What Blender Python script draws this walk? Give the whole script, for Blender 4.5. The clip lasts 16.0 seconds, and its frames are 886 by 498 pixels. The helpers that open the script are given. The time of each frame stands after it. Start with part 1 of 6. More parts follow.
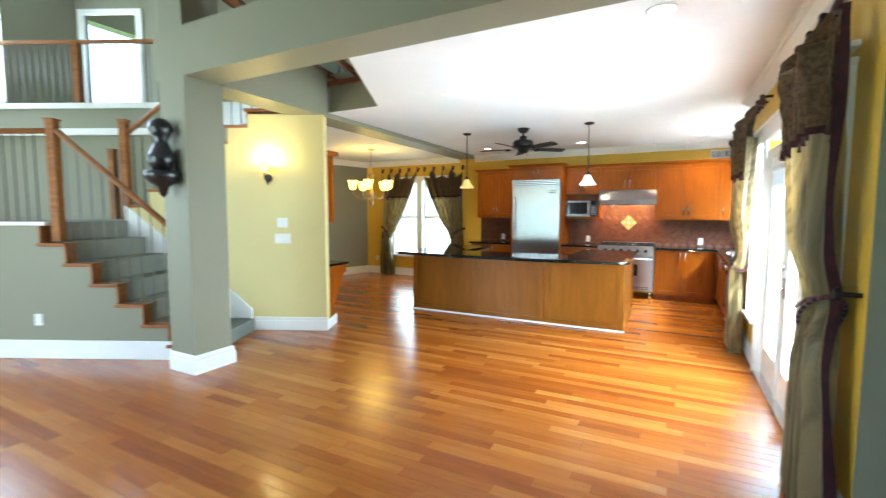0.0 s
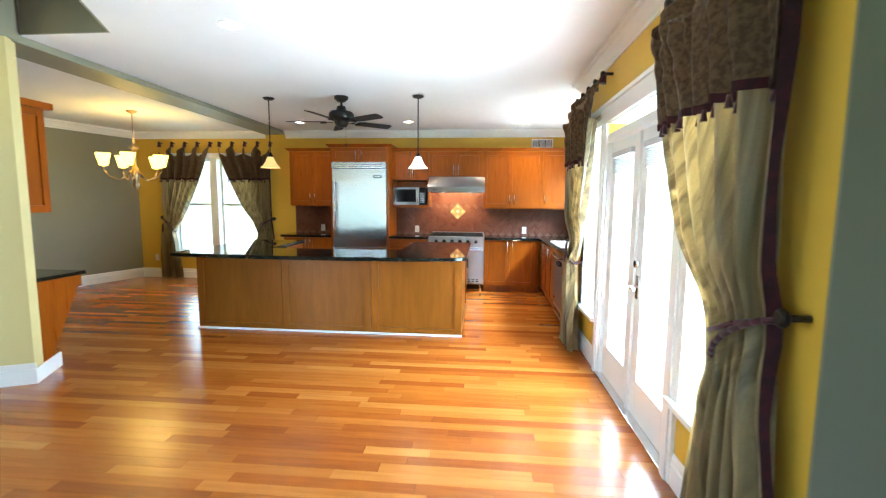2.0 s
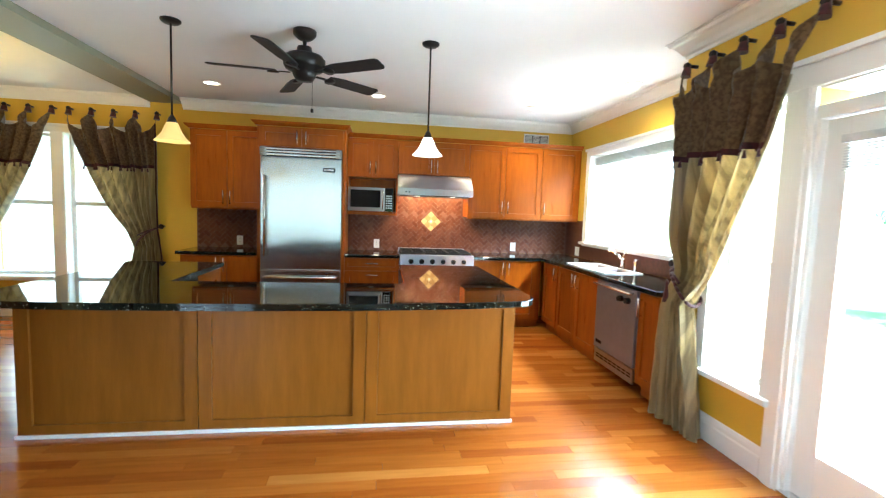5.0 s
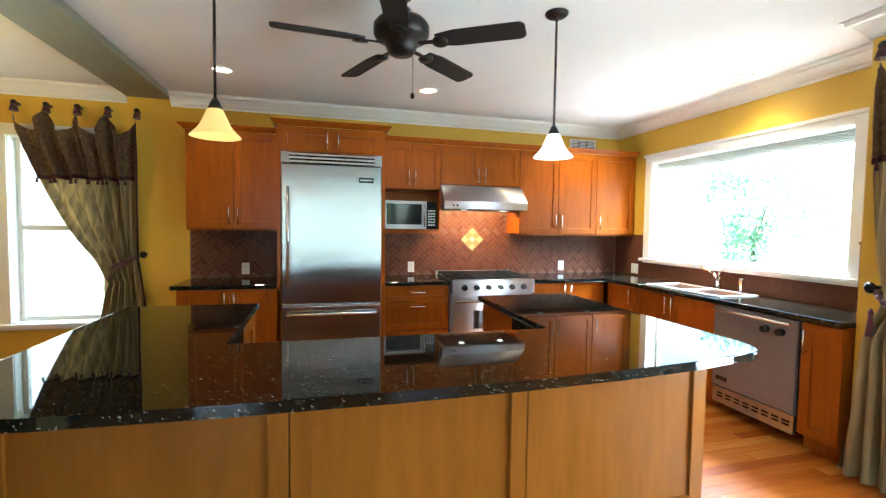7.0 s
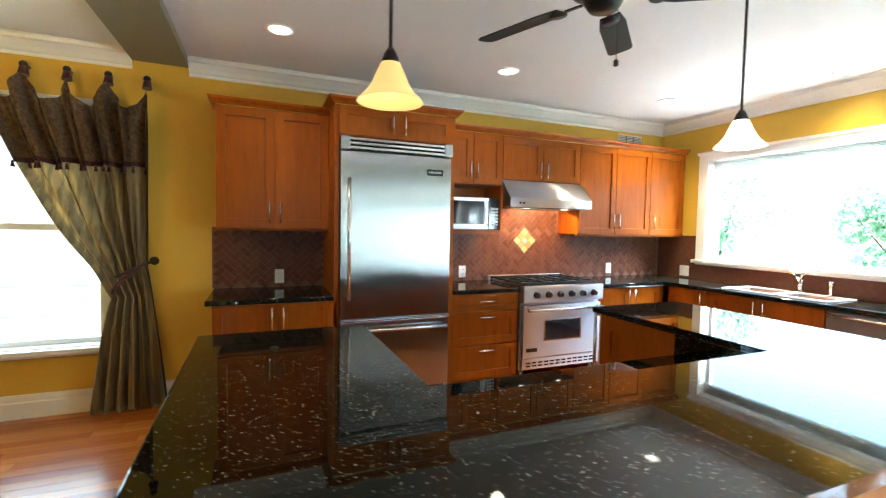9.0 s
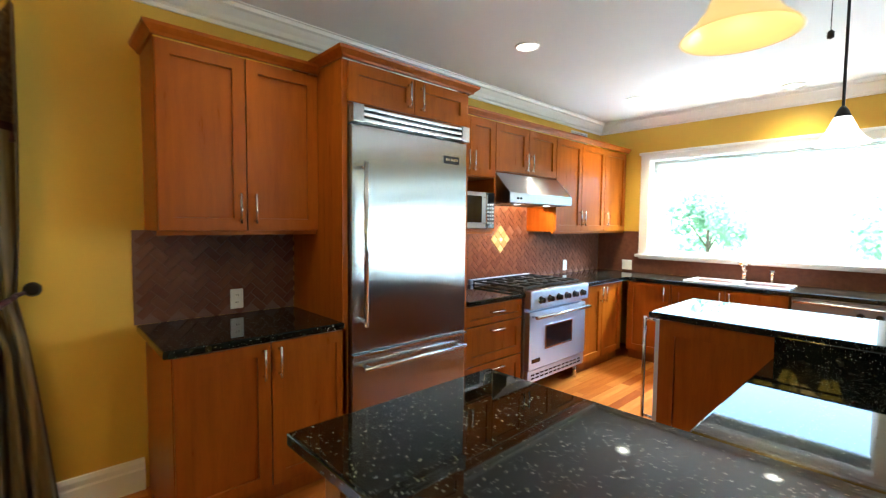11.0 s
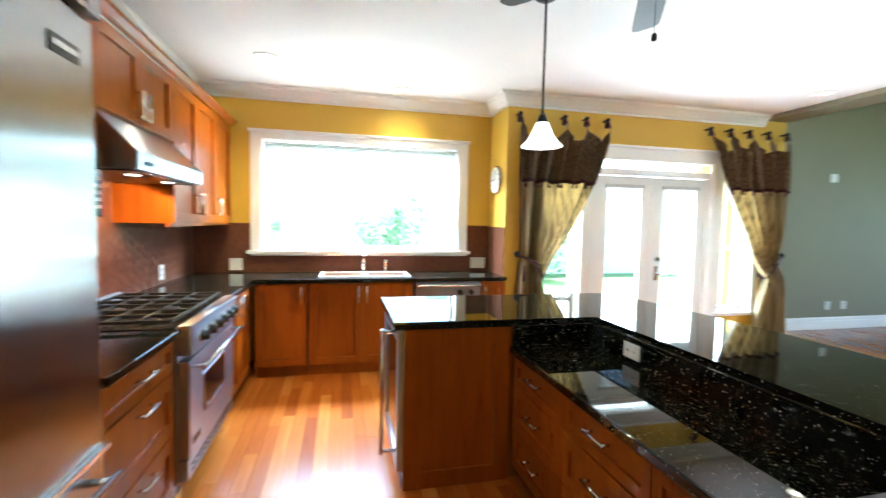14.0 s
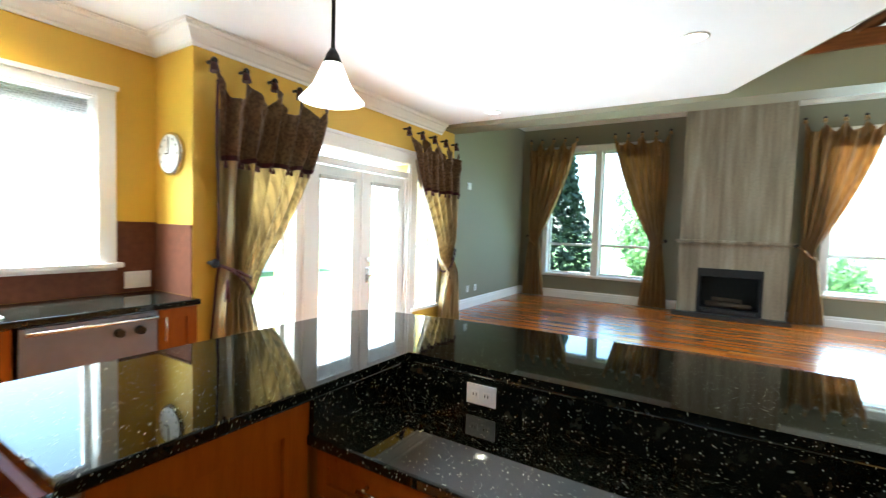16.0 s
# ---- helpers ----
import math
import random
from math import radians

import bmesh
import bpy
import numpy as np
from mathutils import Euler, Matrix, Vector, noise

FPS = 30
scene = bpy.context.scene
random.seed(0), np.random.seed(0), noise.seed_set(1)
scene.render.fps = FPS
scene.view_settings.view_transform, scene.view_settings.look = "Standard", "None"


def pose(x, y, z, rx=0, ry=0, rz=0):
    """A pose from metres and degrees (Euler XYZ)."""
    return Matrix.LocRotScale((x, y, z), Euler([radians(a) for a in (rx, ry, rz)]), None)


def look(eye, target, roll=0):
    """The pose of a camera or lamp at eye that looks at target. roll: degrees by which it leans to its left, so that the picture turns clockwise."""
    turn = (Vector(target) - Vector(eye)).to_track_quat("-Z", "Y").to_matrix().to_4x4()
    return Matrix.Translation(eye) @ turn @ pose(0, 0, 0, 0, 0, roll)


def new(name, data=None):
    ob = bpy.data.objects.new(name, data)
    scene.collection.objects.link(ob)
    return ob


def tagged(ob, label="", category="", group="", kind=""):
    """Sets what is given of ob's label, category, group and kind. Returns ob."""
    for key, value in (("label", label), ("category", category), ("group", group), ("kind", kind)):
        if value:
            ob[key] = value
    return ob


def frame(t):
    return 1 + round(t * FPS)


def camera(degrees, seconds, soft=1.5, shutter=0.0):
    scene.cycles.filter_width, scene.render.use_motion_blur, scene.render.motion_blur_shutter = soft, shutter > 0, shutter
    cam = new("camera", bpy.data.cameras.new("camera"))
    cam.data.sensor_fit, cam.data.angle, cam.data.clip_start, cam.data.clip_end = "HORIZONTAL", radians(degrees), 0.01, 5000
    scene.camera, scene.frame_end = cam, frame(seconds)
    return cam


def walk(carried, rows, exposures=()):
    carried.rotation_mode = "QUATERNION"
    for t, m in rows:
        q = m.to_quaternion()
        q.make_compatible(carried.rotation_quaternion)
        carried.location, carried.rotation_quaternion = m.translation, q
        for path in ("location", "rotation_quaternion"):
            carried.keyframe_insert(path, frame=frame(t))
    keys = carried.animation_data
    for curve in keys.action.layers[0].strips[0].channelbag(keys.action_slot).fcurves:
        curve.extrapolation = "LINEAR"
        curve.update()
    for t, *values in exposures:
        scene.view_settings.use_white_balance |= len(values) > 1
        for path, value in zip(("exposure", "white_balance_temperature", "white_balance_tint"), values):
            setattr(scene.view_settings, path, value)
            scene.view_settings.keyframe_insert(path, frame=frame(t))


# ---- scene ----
cam = camera(90.3, 16.0, 1.2, 0.5)
EXPOSURE = 3.45
PATH = [
    (0, (0.898, -0.498, 1.487), (-0.021, 1.271, 1.326), 0.1),
    (0.5, (0.889, -0.264, 1.494), (0.212, 1.61, 1.318), 0.5),
    (1, (0.817, -0.029, 1.513), (0.367, 1.911, 1.334), 0.2),
    (1.5, (0.724, 0.287, 1.486), (0.464, 2.26, 1.293), 1.1),
    (2, (0.62, 0.594, 1.486), (0.442, 2.575, 1.274), 0.5),
    (2.5, (0.445, 0.906, 1.459), (0.378, 2.892, 1.234), 1.1),
    (3, (0.35, 1.267, 1.421), (0.349, 3.254, 1.197), 1.0),
    (5.3, (-0.683, 2.634, 1.46), (-0.358, 4.601, 1.305), 1.5),
    (5.5, (-0.766, 2.749, 1.466), (-0.424, 4.714, 1.317), 1.0),
    (6, (-1.005, 3.024, 1.464), (-0.611, 4.981, 1.343), 0.8),
    (6.5, (-1.271, 3.277, 1.472), (-0.825, 5.224, 1.37), 1.0),
    (7, (-1.503, 3.53, 1.459), (-0.989, 5.46, 1.36), 0.8),
    (7.5, (-1.778, 3.778, 1.478), (-1.184, 5.684, 1.371), 0.9),
    (8, (-2.018, 3.971, 1.422), (-1.375, 5.863, 1.336), 0.6),
    (8.5, (-2.265, 4.215, 1.439), (-1.544, 6.078, 1.339), 0.6),
    (8.7, (-2.339, 4.292, 1.448), (-1.606, 6.15, 1.347), 0.8),
    (11, (-3.199, 5.663, 1.465), (-1.845, 7.13, 1.353), 0.5),
    (11.5, (-3.229, 6.012, 1.455), (-1.708, 7.306, 1.341), 0.6),
    (12, (-3.214, 6.337, 1.449), (-1.549, 7.44, 1.337), 0.5),
    (12.5, (-3.125, 6.61, 1.452), (-1.298, 7.416, 1.334), 0.5),
    (13, (-2.983, 6.836, 1.451), (-1.042, 7.303, 1.327), 0.8),
    (13.5, (-2.785, 7.009, 1.445), (-0.789, 7.057, 1.323), 1.0),
    (14, (-2.566, 7.09, 1.439), (-0.621, 6.638, 1.32), 1.1),
    (14.5, (-2.253, 7.152, 1.432), (-0.449, 6.296, 1.321), 1.2),
    (15.5, (-1.676, 7.164, 1.433), (-0.356, 5.666, 1.331), 1.5),
    (16, (-1.4, 7.135, 1.441), (-0.349, 5.436, 1.342), 1.7),
]
walk(cam, [(t, look(eye, target, roll)) for t, eye, target, roll in PATH], [(t, EXPOSURE + d, k, -2) for t, d, k in ((0.0, 0.07, 5450), (3.0, 0.05, 5220), (5.5, 0.10, 5350), (8.5, 0.11, 5450), (11.0, 0.10, 5220), (13.0, 0.05, 5320), (16.0, 0.09, 5450))])

# ---- world and sun ----
world = bpy.data.worlds.new("world")
scene.world = world
world.use_nodes = True
wn = world.node_tree.nodes
sky = wn.new("ShaderNodeTexSky")
sky.sky_type = "NISHITA"
sky.sun_disc = False
sky.sun_elevation = radians(70)
sky.sun_rotation = radians(90)
sky.air_density, sky.dust_density = 1.0, 2.0
wn["Background"].inputs[1].default_value = 0.15
world.node_tree.links.new(sky.outputs[0], wn["Background"].inputs[0])
sun = new("sun", bpy.data.lights.new("sun", "SUN"))
sun.data.energy, sun.data.angle, sun.data.color = 4.5, radians(0.5), (1.0, 0.95, 0.87)
sun.matrix_world = look((0, 0, 0), (-0.33, 0.08, -0.94))


def window_light(name, m, w, h, watts):
    """Daylight that comes in through a window's opening."""
    ob = new(name, bpy.data.lights.new(name, "AREA"))
    ob.data.shape, ob.data.size, ob.data.size_y, ob.data.energy = "RECTANGLE", w, h, watts
    ob.data.color = (0.93, 0.97, 1.0)
    ob.matrix_world = m
    return ob


DAY = 12.0  # watts for each square metre of opening
for nm, eye, to, w, h in (
    ("daylight_french_doors", (1.98, 3.735, 1.1), (0, 3.735, 1.1), 2.65, 2.0),
    ("daylight_dining_window", (-4.40, 8.78, 1.4), (-4.40, 0, 1.4), 1.6, 1.7),
    ("daylight_living_window", (-4.0, -2.62, 1.8), (-4.0, 0, 1.8), 2.1, 2.5),
):
    window_light(nm, look(eye, to), w, h, DAY * w * h * (0.32 if "living" in nm else 0.12 if "dining" in nm else 0.88))
# added fill for the stair and gallery; no window is known here
window_light("added_foyer_daylight", look((-9.1, 2.0, 4.2), (-6.0, 3.0, 3.6)), 1.5, 1.7, 15)
window_light("daylight_gallery_window", look((-9.1, 4.65, 4.2), (-6.0, 4.65, 4.0)), 1.4, 1.7, 5)
# added fill from the west for the stair wall, through an assumed opening
window_light("added_west_daylight", look((-9.1, -0.6, 1.75), (-5.0, 0.2, 1.2)), 1.9, 2.2, 14)
window_light("daylight_kitchen_window", look((2.80, 6.85, 2.72), (0.6, 6.85, 0.9)), 2.0, 0.6, 58)


# ---- materials ----
def material(name, rough=0.5, metal=0.0):
    m = bpy.data.materials.new(name)
    m.use_nodes = True
    b = m.node_tree.nodes["Principled BSDF"]
    b.inputs["Roughness"].default_value = rough
    b.inputs["Metallic"].default_value = metal
    return m, m.node_tree, b


def ramp(nt, fac, stops):
    r = nt.nodes.new("ShaderNodeValToRGB")
    e = r.color_ramp.elements
    while len(e) < len(stops):
        e.new(0.5)
    for k, (p, c) in enumerate(stops):
        e[k].position, e[k].color = p, (*c, 1)
    nt.links.new(fac, r.inputs[0])
    return r.outputs[0]


def noise_tex(nt, scale, detail=4.0, stretch=(1, 1, 1), space="Object", rough=0.55):
    tc, mp, n = nt.nodes.new("ShaderNodeTexCoord"), nt.nodes.new("ShaderNodeMapping"), nt.nodes.new("ShaderNodeTexNoise")
    mp.inputs["Scale"].default_value = stretch
    n.inputs["Scale"].default_value, n.inputs["Detail"].default_value = scale, detail
    n.inputs["Roughness"].default_value = rough
    nt.links.new(tc.outputs[space], mp.inputs[0])
    nt.links.new(mp.outputs[0], n.inputs[0])
    return n.outputs["Fac"]


def mix(nt, fac, a, b, blend="MIX"):
    n = nt.nodes.new("ShaderNodeMix")
    n.data_type, n.blend_type = "RGBA", blend
    for k, v in ((0, fac), (6, a), (7, b)):
        if isinstance(v, (int, float)):
            n.inputs[k].default_value = v
        elif isinstance(v, tuple):
            n.inputs[k].default_value = (*v, 1)
        else:
            nt.links.new(v, n.inputs[k])
    return n.outputs[2]


def bump(nt, b, height, strength=0.2, dist=0.01):
    n = nt.nodes.new("ShaderNodeBump")
    n.inputs["Strength"].default_value, n.inputs["Distance"].default_value = strength, dist
    nt.links.new(height, n.inputs["Height"])
    nt.links.new(n.outputs[0], b.inputs["Normal"])


def rough_from(nt, b, fac, lo, hi):
    n = nt.nodes.new("ShaderNodeMapRange")
    n.inputs[3].default_value, n.inputs[4].default_value = lo, hi
    nt.links.new(fac, n.inputs[0])
    nt.links.new(n.outputs[0], b.inputs["Roughness"])


def paint(name, c, rough=0.55, orange_peel=0.08):
    m, nt, b = material(name, rough)
    big, fine = noise_tex(nt, 0.9, 3), noise_tex(nt, 90, 2)
    dark = tuple(v * 0.93 for v in c)
    nt.links.new(ramp(nt, big, [(0.3, dark), (0.7, c)]), b.inputs["Base Color"])
    rough_from(nt, b, big, rough - 0.06, rough + 0.06)
    bump(nt, b, fine, orange_peel, 0.002)
    return m


def wood(name, dark, light, rough=0.35, stretch=(1, 1, 8), scale=6.0, vary=0.35, coat=0.0):
    """Stained or varnished wood: the grain runs along the axis that the stretch holds back."""
    m, nt, b = material(name, rough)
    inv = tuple(1.0 / v for v in stretch)
    grain, cloud = noise_tex(nt, scale * 6, 6, inv, rough=0.65), noise_tex(nt, scale * 0.7, 2, inv)
    base = ramp(nt, grain, [(0.3, dark), (0.7, light)])
    cl = ramp(nt, cloud, [(0.3, (0.86, 0.83, 0.8)), (0.7, (1.06, 1.05, 1.03))])
    col = mix(nt, 1.0, base, cl, "MULTIPLY")
    info = nt.nodes.new("ShaderNodeObjectInfo")
    tone = ramp(nt, info.outputs["Random"], [(0.0, (1 - vary, 1 - vary * 1.1, 1 - vary * 1.2)), (1.0, (1.05, 1.05, 1.05))])
    nt.links.new(mix(nt, 1.0, col, tone, "MULTIPLY"), b.inputs["Base Color"])
    rough_from(nt, b, grain, rough - 0.05, rough + 0.08)
    b.inputs["Coat Weight"].default_value = 0.0
    b.inputs["Specular IOR Level"].default_value = 0.2
    b.inputs["Coat Roughness"].default_value = 0.18
    bump(nt, b, grain, 0.05, 0.002)
    return m


def floor_wood(island=False):
    """Cherry strip flooring; each board has its own tone and grain."""
    m, nt, b = material("cherry_flooring", 0.2)
    if island:
        g = nt.nodes.new("ShaderNodeNewGeometry")
        rnd = g.outputs["Random Per Island"]
    else:
        g = nt.nodes.new("ShaderNodeObjectInfo")
        rnd = g.outputs["Random"]
    tc, mp, add = nt.nodes.new("ShaderNodeTexCoord"), nt.nodes.new("ShaderNodeMapping"), nt.nodes.new("ShaderNodeVectorMath")
    add.operation = "ADD"
    mp.inputs["Scale"].default_value = (1.3, 16, 1)
    comb = nt.nodes.new("ShaderNodeCombineXYZ")
    mul = nt.nodes.new("ShaderNodeMath")
    mul.operation, mul.inputs[1].default_value = "MULTIPLY", 37.0
    nt.links.new(rnd, mul.inputs[0])
    nt.links.new(mul.outputs[0], comb.inputs[0])
    nt.links.new(mul.outputs[0], comb.inputs[2])
    nt.links.new(tc.outputs["Object"], mp.inputs[0])
    nt.links.new(mp.outputs[0], add.inputs[0])
    nt.links.new(comb.outputs[0], add.inputs[1])
    n = nt.nodes.new("ShaderNodeTexNoise")
    n.inputs["Scale"].default_value, n.inputs["Detail"].default_value, n.inputs["Distortion"].default_value = 2.2, 7, 0.6
    nt.links.new(add.outputs[0], n.inputs[0])
    tone = ramp(nt, rnd, [(0.0, (0.26, 0.062, 0.008)), (0.15, (0.32, 0.083, 0.009)), (0.55, (0.37, 0.112, 0.013)), (0.85, (0.43, 0.143, 0.020)), (1.0, (0.48, 0.185, 0.032))])
    gr = ramp(nt, n.outputs["Fac"], [(0.25, (0.80, 0.76, 0.72)), (0.6, (1.0, 1.0, 1.0)), (0.8, (1.08, 1.07, 1.04))])
    nt.links.new(mix(nt, 1.0, tone, gr, "MULTIPLY"), b.inputs["Base Color"])
    rough_from(nt, b, noise_tex(nt, 1.6, 5), 0.17, 0.27)
    b.inputs["Specular IOR Level"].default_value = 0.62
    bump(nt, b, n.outputs["Fac"], 0.02, 0.001)
    return m


def granite():
    """Black granite with drifting grey-green flecks."""
    m, nt, b = material("black_granite", 0.08)
    tc, mp, v = nt.nodes.new("ShaderNodeTexCoord"), nt.nodes.new("ShaderNodeMapping"), nt.nodes.new("ShaderNodeTexVoronoi")
    warp = nt.nodes.new("ShaderNodeTexNoise")
    warp.inputs["Scale"].default_value, warp.inputs["Detail"].default_value = 9.0, 2
    add = nt.nodes.new("ShaderNodeVectorMath")
    add.operation, add.inputs[1].default_value = "MULTIPLY_ADD", (0.10, 0.10, 0.10)
    nt.links.new(tc.outputs["Object"], warp.inputs[0])
    nt.links.new(warp.outputs["Color"], add.inputs[0])
    nt.links.new(tc.outputs["Object"], add.inputs[2])
    mp.inputs["Rotation"].default_value = (0, 0, 0.6)
    mp.inputs["Scale"].default_value = (80, 170, 120)
    nt.links.new(add.outputs[0], mp.inputs[0])
    v.inputs["Scale"].default_value = 1.0
    nt.links.new(mp.outputs[0], v.inputs["Vector"])
    flecks = ramp(nt, v.outputs["Distance"], [(0.0, (0.36, 0.35, 0.29)), (0.22, (0.20, 0.195, 0.155)), (0.34, (0.0, 0.0, 0.0))])
    sep = nt.nodes.new("ShaderNodeSeparateColor")
    nt.links.new(v.outputs["Color"], sep.inputs[0])
    pick = ramp(nt, sep.outputs[0], [(0.74, (0, 0, 0)), (0.99, (1.5, 1.5, 1.5))])
    ground = ramp(nt, noise_tex(nt, 24, 6), [(0.35, (0.002, 0.003, 0.002)), (0.55, (0.006, 0.007, 0.005)), (0.75, (0.024, 0.024, 0.017))])
    fl = mix(nt, 1.0, flecks, pick, "MULTIPLY")
    nt.links.new(mix(nt, 1.0, ground, fl, "ADD"), b.inputs["Base Color"])
    b.inputs["Specular IOR Level"].default_value = 0.36
    rough_from(nt, b, noise_tex(nt, 3, 4), 0.018, 0.04)
    return m


def steel(name="brushed_steel", tint=(0.46, 0.46, 0.50), rough=0.30, vertical=True, turn=0.25, aniso=0.95):
    m, nt, b = material(name, rough, 1.0)
    st = (60, 60, 0.6) if not vertical else (0.4, 0.4, 60)
    n = noise_tex(nt, 22, 3, st)
    nt.links.new(ramp(nt, n, [(0.3, tuple(v * 0.96 for v in tint)), (0.7, tint)]), b.inputs["Base Color"])
    rough_from(nt, b, noise_tex(nt, 1.5, 2), rough - 0.015, rough + 0.015)
    b.inputs["Anisotropic"].default_value, b.inputs["Anisotropic Rotation"].default_value = aniso, turn
    return m


def cloth(name, c1, c2, scale=3.0, stretch=(14, 14, 0.3), rough=0.6, sheen=0.3, weave=350):
    m, nt, b = material(name, rough)
    stripes, fine = noise_tex(nt, scale, 3, stretch), noise_tex(nt, weave, 2)
    col = ramp(nt, stripes, [(0.42, c1), (0.58, c2)])
    wv = ramp(nt, fine, [(0.35, (0.78, 0.78, 0.78)), (0.65, (1.08, 1.08, 1.08))])
    nt.links.new(mix(nt, 1.0, col, wv, "MULTIPLY"), b.inputs["Base Color"])
    b.inputs["Sheen Weight"].default_value = sheen
    bump(nt, b, noise_tex(nt, 22, 5, (1, 1, 0.25)), 0.22, 0.006)
    return m


def plain(name, c, rough=0.5, metal=0.0):
    m, nt, b = material(name, rough, metal)
    n = noise_tex(nt, 12, 3)
    nt.links.new(ramp(nt, n, [(0.3, tuple(v * 0.88 for v in c)), (0.7, c)]), b.inputs["Base Color"])
    rough_from(nt, b, n, max(0.03, rough - 0.05), rough + 0.05)
    return m


def glow(name, c, strength):
    m, nt, b = material(name, 0.4)
    b.inputs["Base Color"].default_value = (*(v * 0.4 for v in c), 1)
    b.inputs["Emission Color"].default_value = (*c, 1)
    b.inputs["Emission Strength"].default_value = strength
    return m


def glass_mat():
    m = bpy.data.materials.new("window_glass")
    m.use_nodes = True
    nt = m.node_tree
    nt.nodes.clear()
    out, tr, gl, mx, fr = (nt.nodes.new(k) for k in ("ShaderNodeOutputMaterial", "ShaderNodeBsdfTransparent", "ShaderNodeBsdfGlossy", "ShaderNodeMixShader", "ShaderNodeLayerWeight"))
    gl.inputs["Roughness"].default_value = 0.02
    pw, ml = nt.nodes.new("ShaderNodeMath"), nt.nodes.new("ShaderNodeMath")
    pw.operation, pw.inputs[1].default_value = "POWER", 5.0
    ml.operation, ml.inputs[1].default_value = "MULTIPLY", 0.9
    nt.links.new(fr.outputs["Facing"], pw.inputs[0])
    nt.links.new(pw.outputs[0], ml.inputs[0])
    tr.inputs[0].default_value = (0.96, 0.98, 0.97, 1)
    nt.links.new(ml.outputs[0], mx.inputs[0])
    nt.links.new(tr.outputs[0], mx.inputs[1])
    nt.links.new(gl.outputs[0], mx.inputs[2])
    nt.links.new(mx.outputs[0], out.inputs[0])
    return m


def stone():
    """Pale fossil limestone slabs with soft upright streaks."""
    m, nt, b = material("striated_limestone", 0.55)
    s = noise_tex(nt, 2.4, 6, (3.2, 1, 0.25))
    col = ramp(nt, s, [(0.3, (0.17, 0.135, 0.085)), (0.5, (0.29, 0.24, 0.165)), (0.7, (0.42, 0.37, 0.28))])
    nt.links.new(mix(nt, 1.0, col, ramp(nt, noise_tex(nt, 30, 4), [(0.3, (0.85, 0.85, 0.85)), (0.7, (1.05, 1.05, 1.05))]), "MULTIPLY"), b.inputs["Base Color"])
    bump(nt, b, s, 0.2, 0.01)
    return m


def tile_mat():
    m, nt, b = material("brown_tile", 0.35)
    b.inputs["Specular IOR Level"].default_value = 0.16
    info = nt.nodes.new("ShaderNodeObjectInfo")
    tone = ramp(nt, info.outputs["Random"], [(0.0, (0.105, 0.036, 0.020)), (0.5, (0.13, 0.048, 0.027)), (1.0, (0.155, 0.060, 0.034))])
    n = noise_tex(nt, 22, 5)
    nt.links.new(mix(nt, 1.0, tone, ramp(nt, n, [(0.3, (0.8, 0.8, 0.8)), (0.7, (1.1, 1.1, 1.1))]), "MULTIPLY"), b.inputs["Base Color"])
    rough_from(nt, b, n, 0.26, 0.42)
    bump(nt, b, n, 0.12, 0.004)
    return m


def leaf_mat(name="foliage", light=(0.28, 0.46, 0.16)):
    m, nt, b = material(name, 0.55)
    info = nt.nodes.new("ShaderNodeNewGeometry")
    col = ramp(nt, info.outputs["Random Per Island"], [(0.0, (0.06, 0.11, 0.06)), (1.0, (0.12, 0.19, 0.11))])
    nt.links.new(col, b.inputs["Base Color"])
    tr, mx = nt.nodes.new("ShaderNodeBsdfTranslucent"), nt.nodes.new("ShaderNodeMixShader")
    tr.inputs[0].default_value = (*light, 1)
    mx.inputs[0].default_value = 0.5
    nt.links.new(b.outputs[0], mx.inputs[1])
    nt.links.new(tr.outputs[0], mx.inputs[2])
    nt.links.new(mx.outputs[0], nt.nodes["Material Output"].inputs[0])
    return m


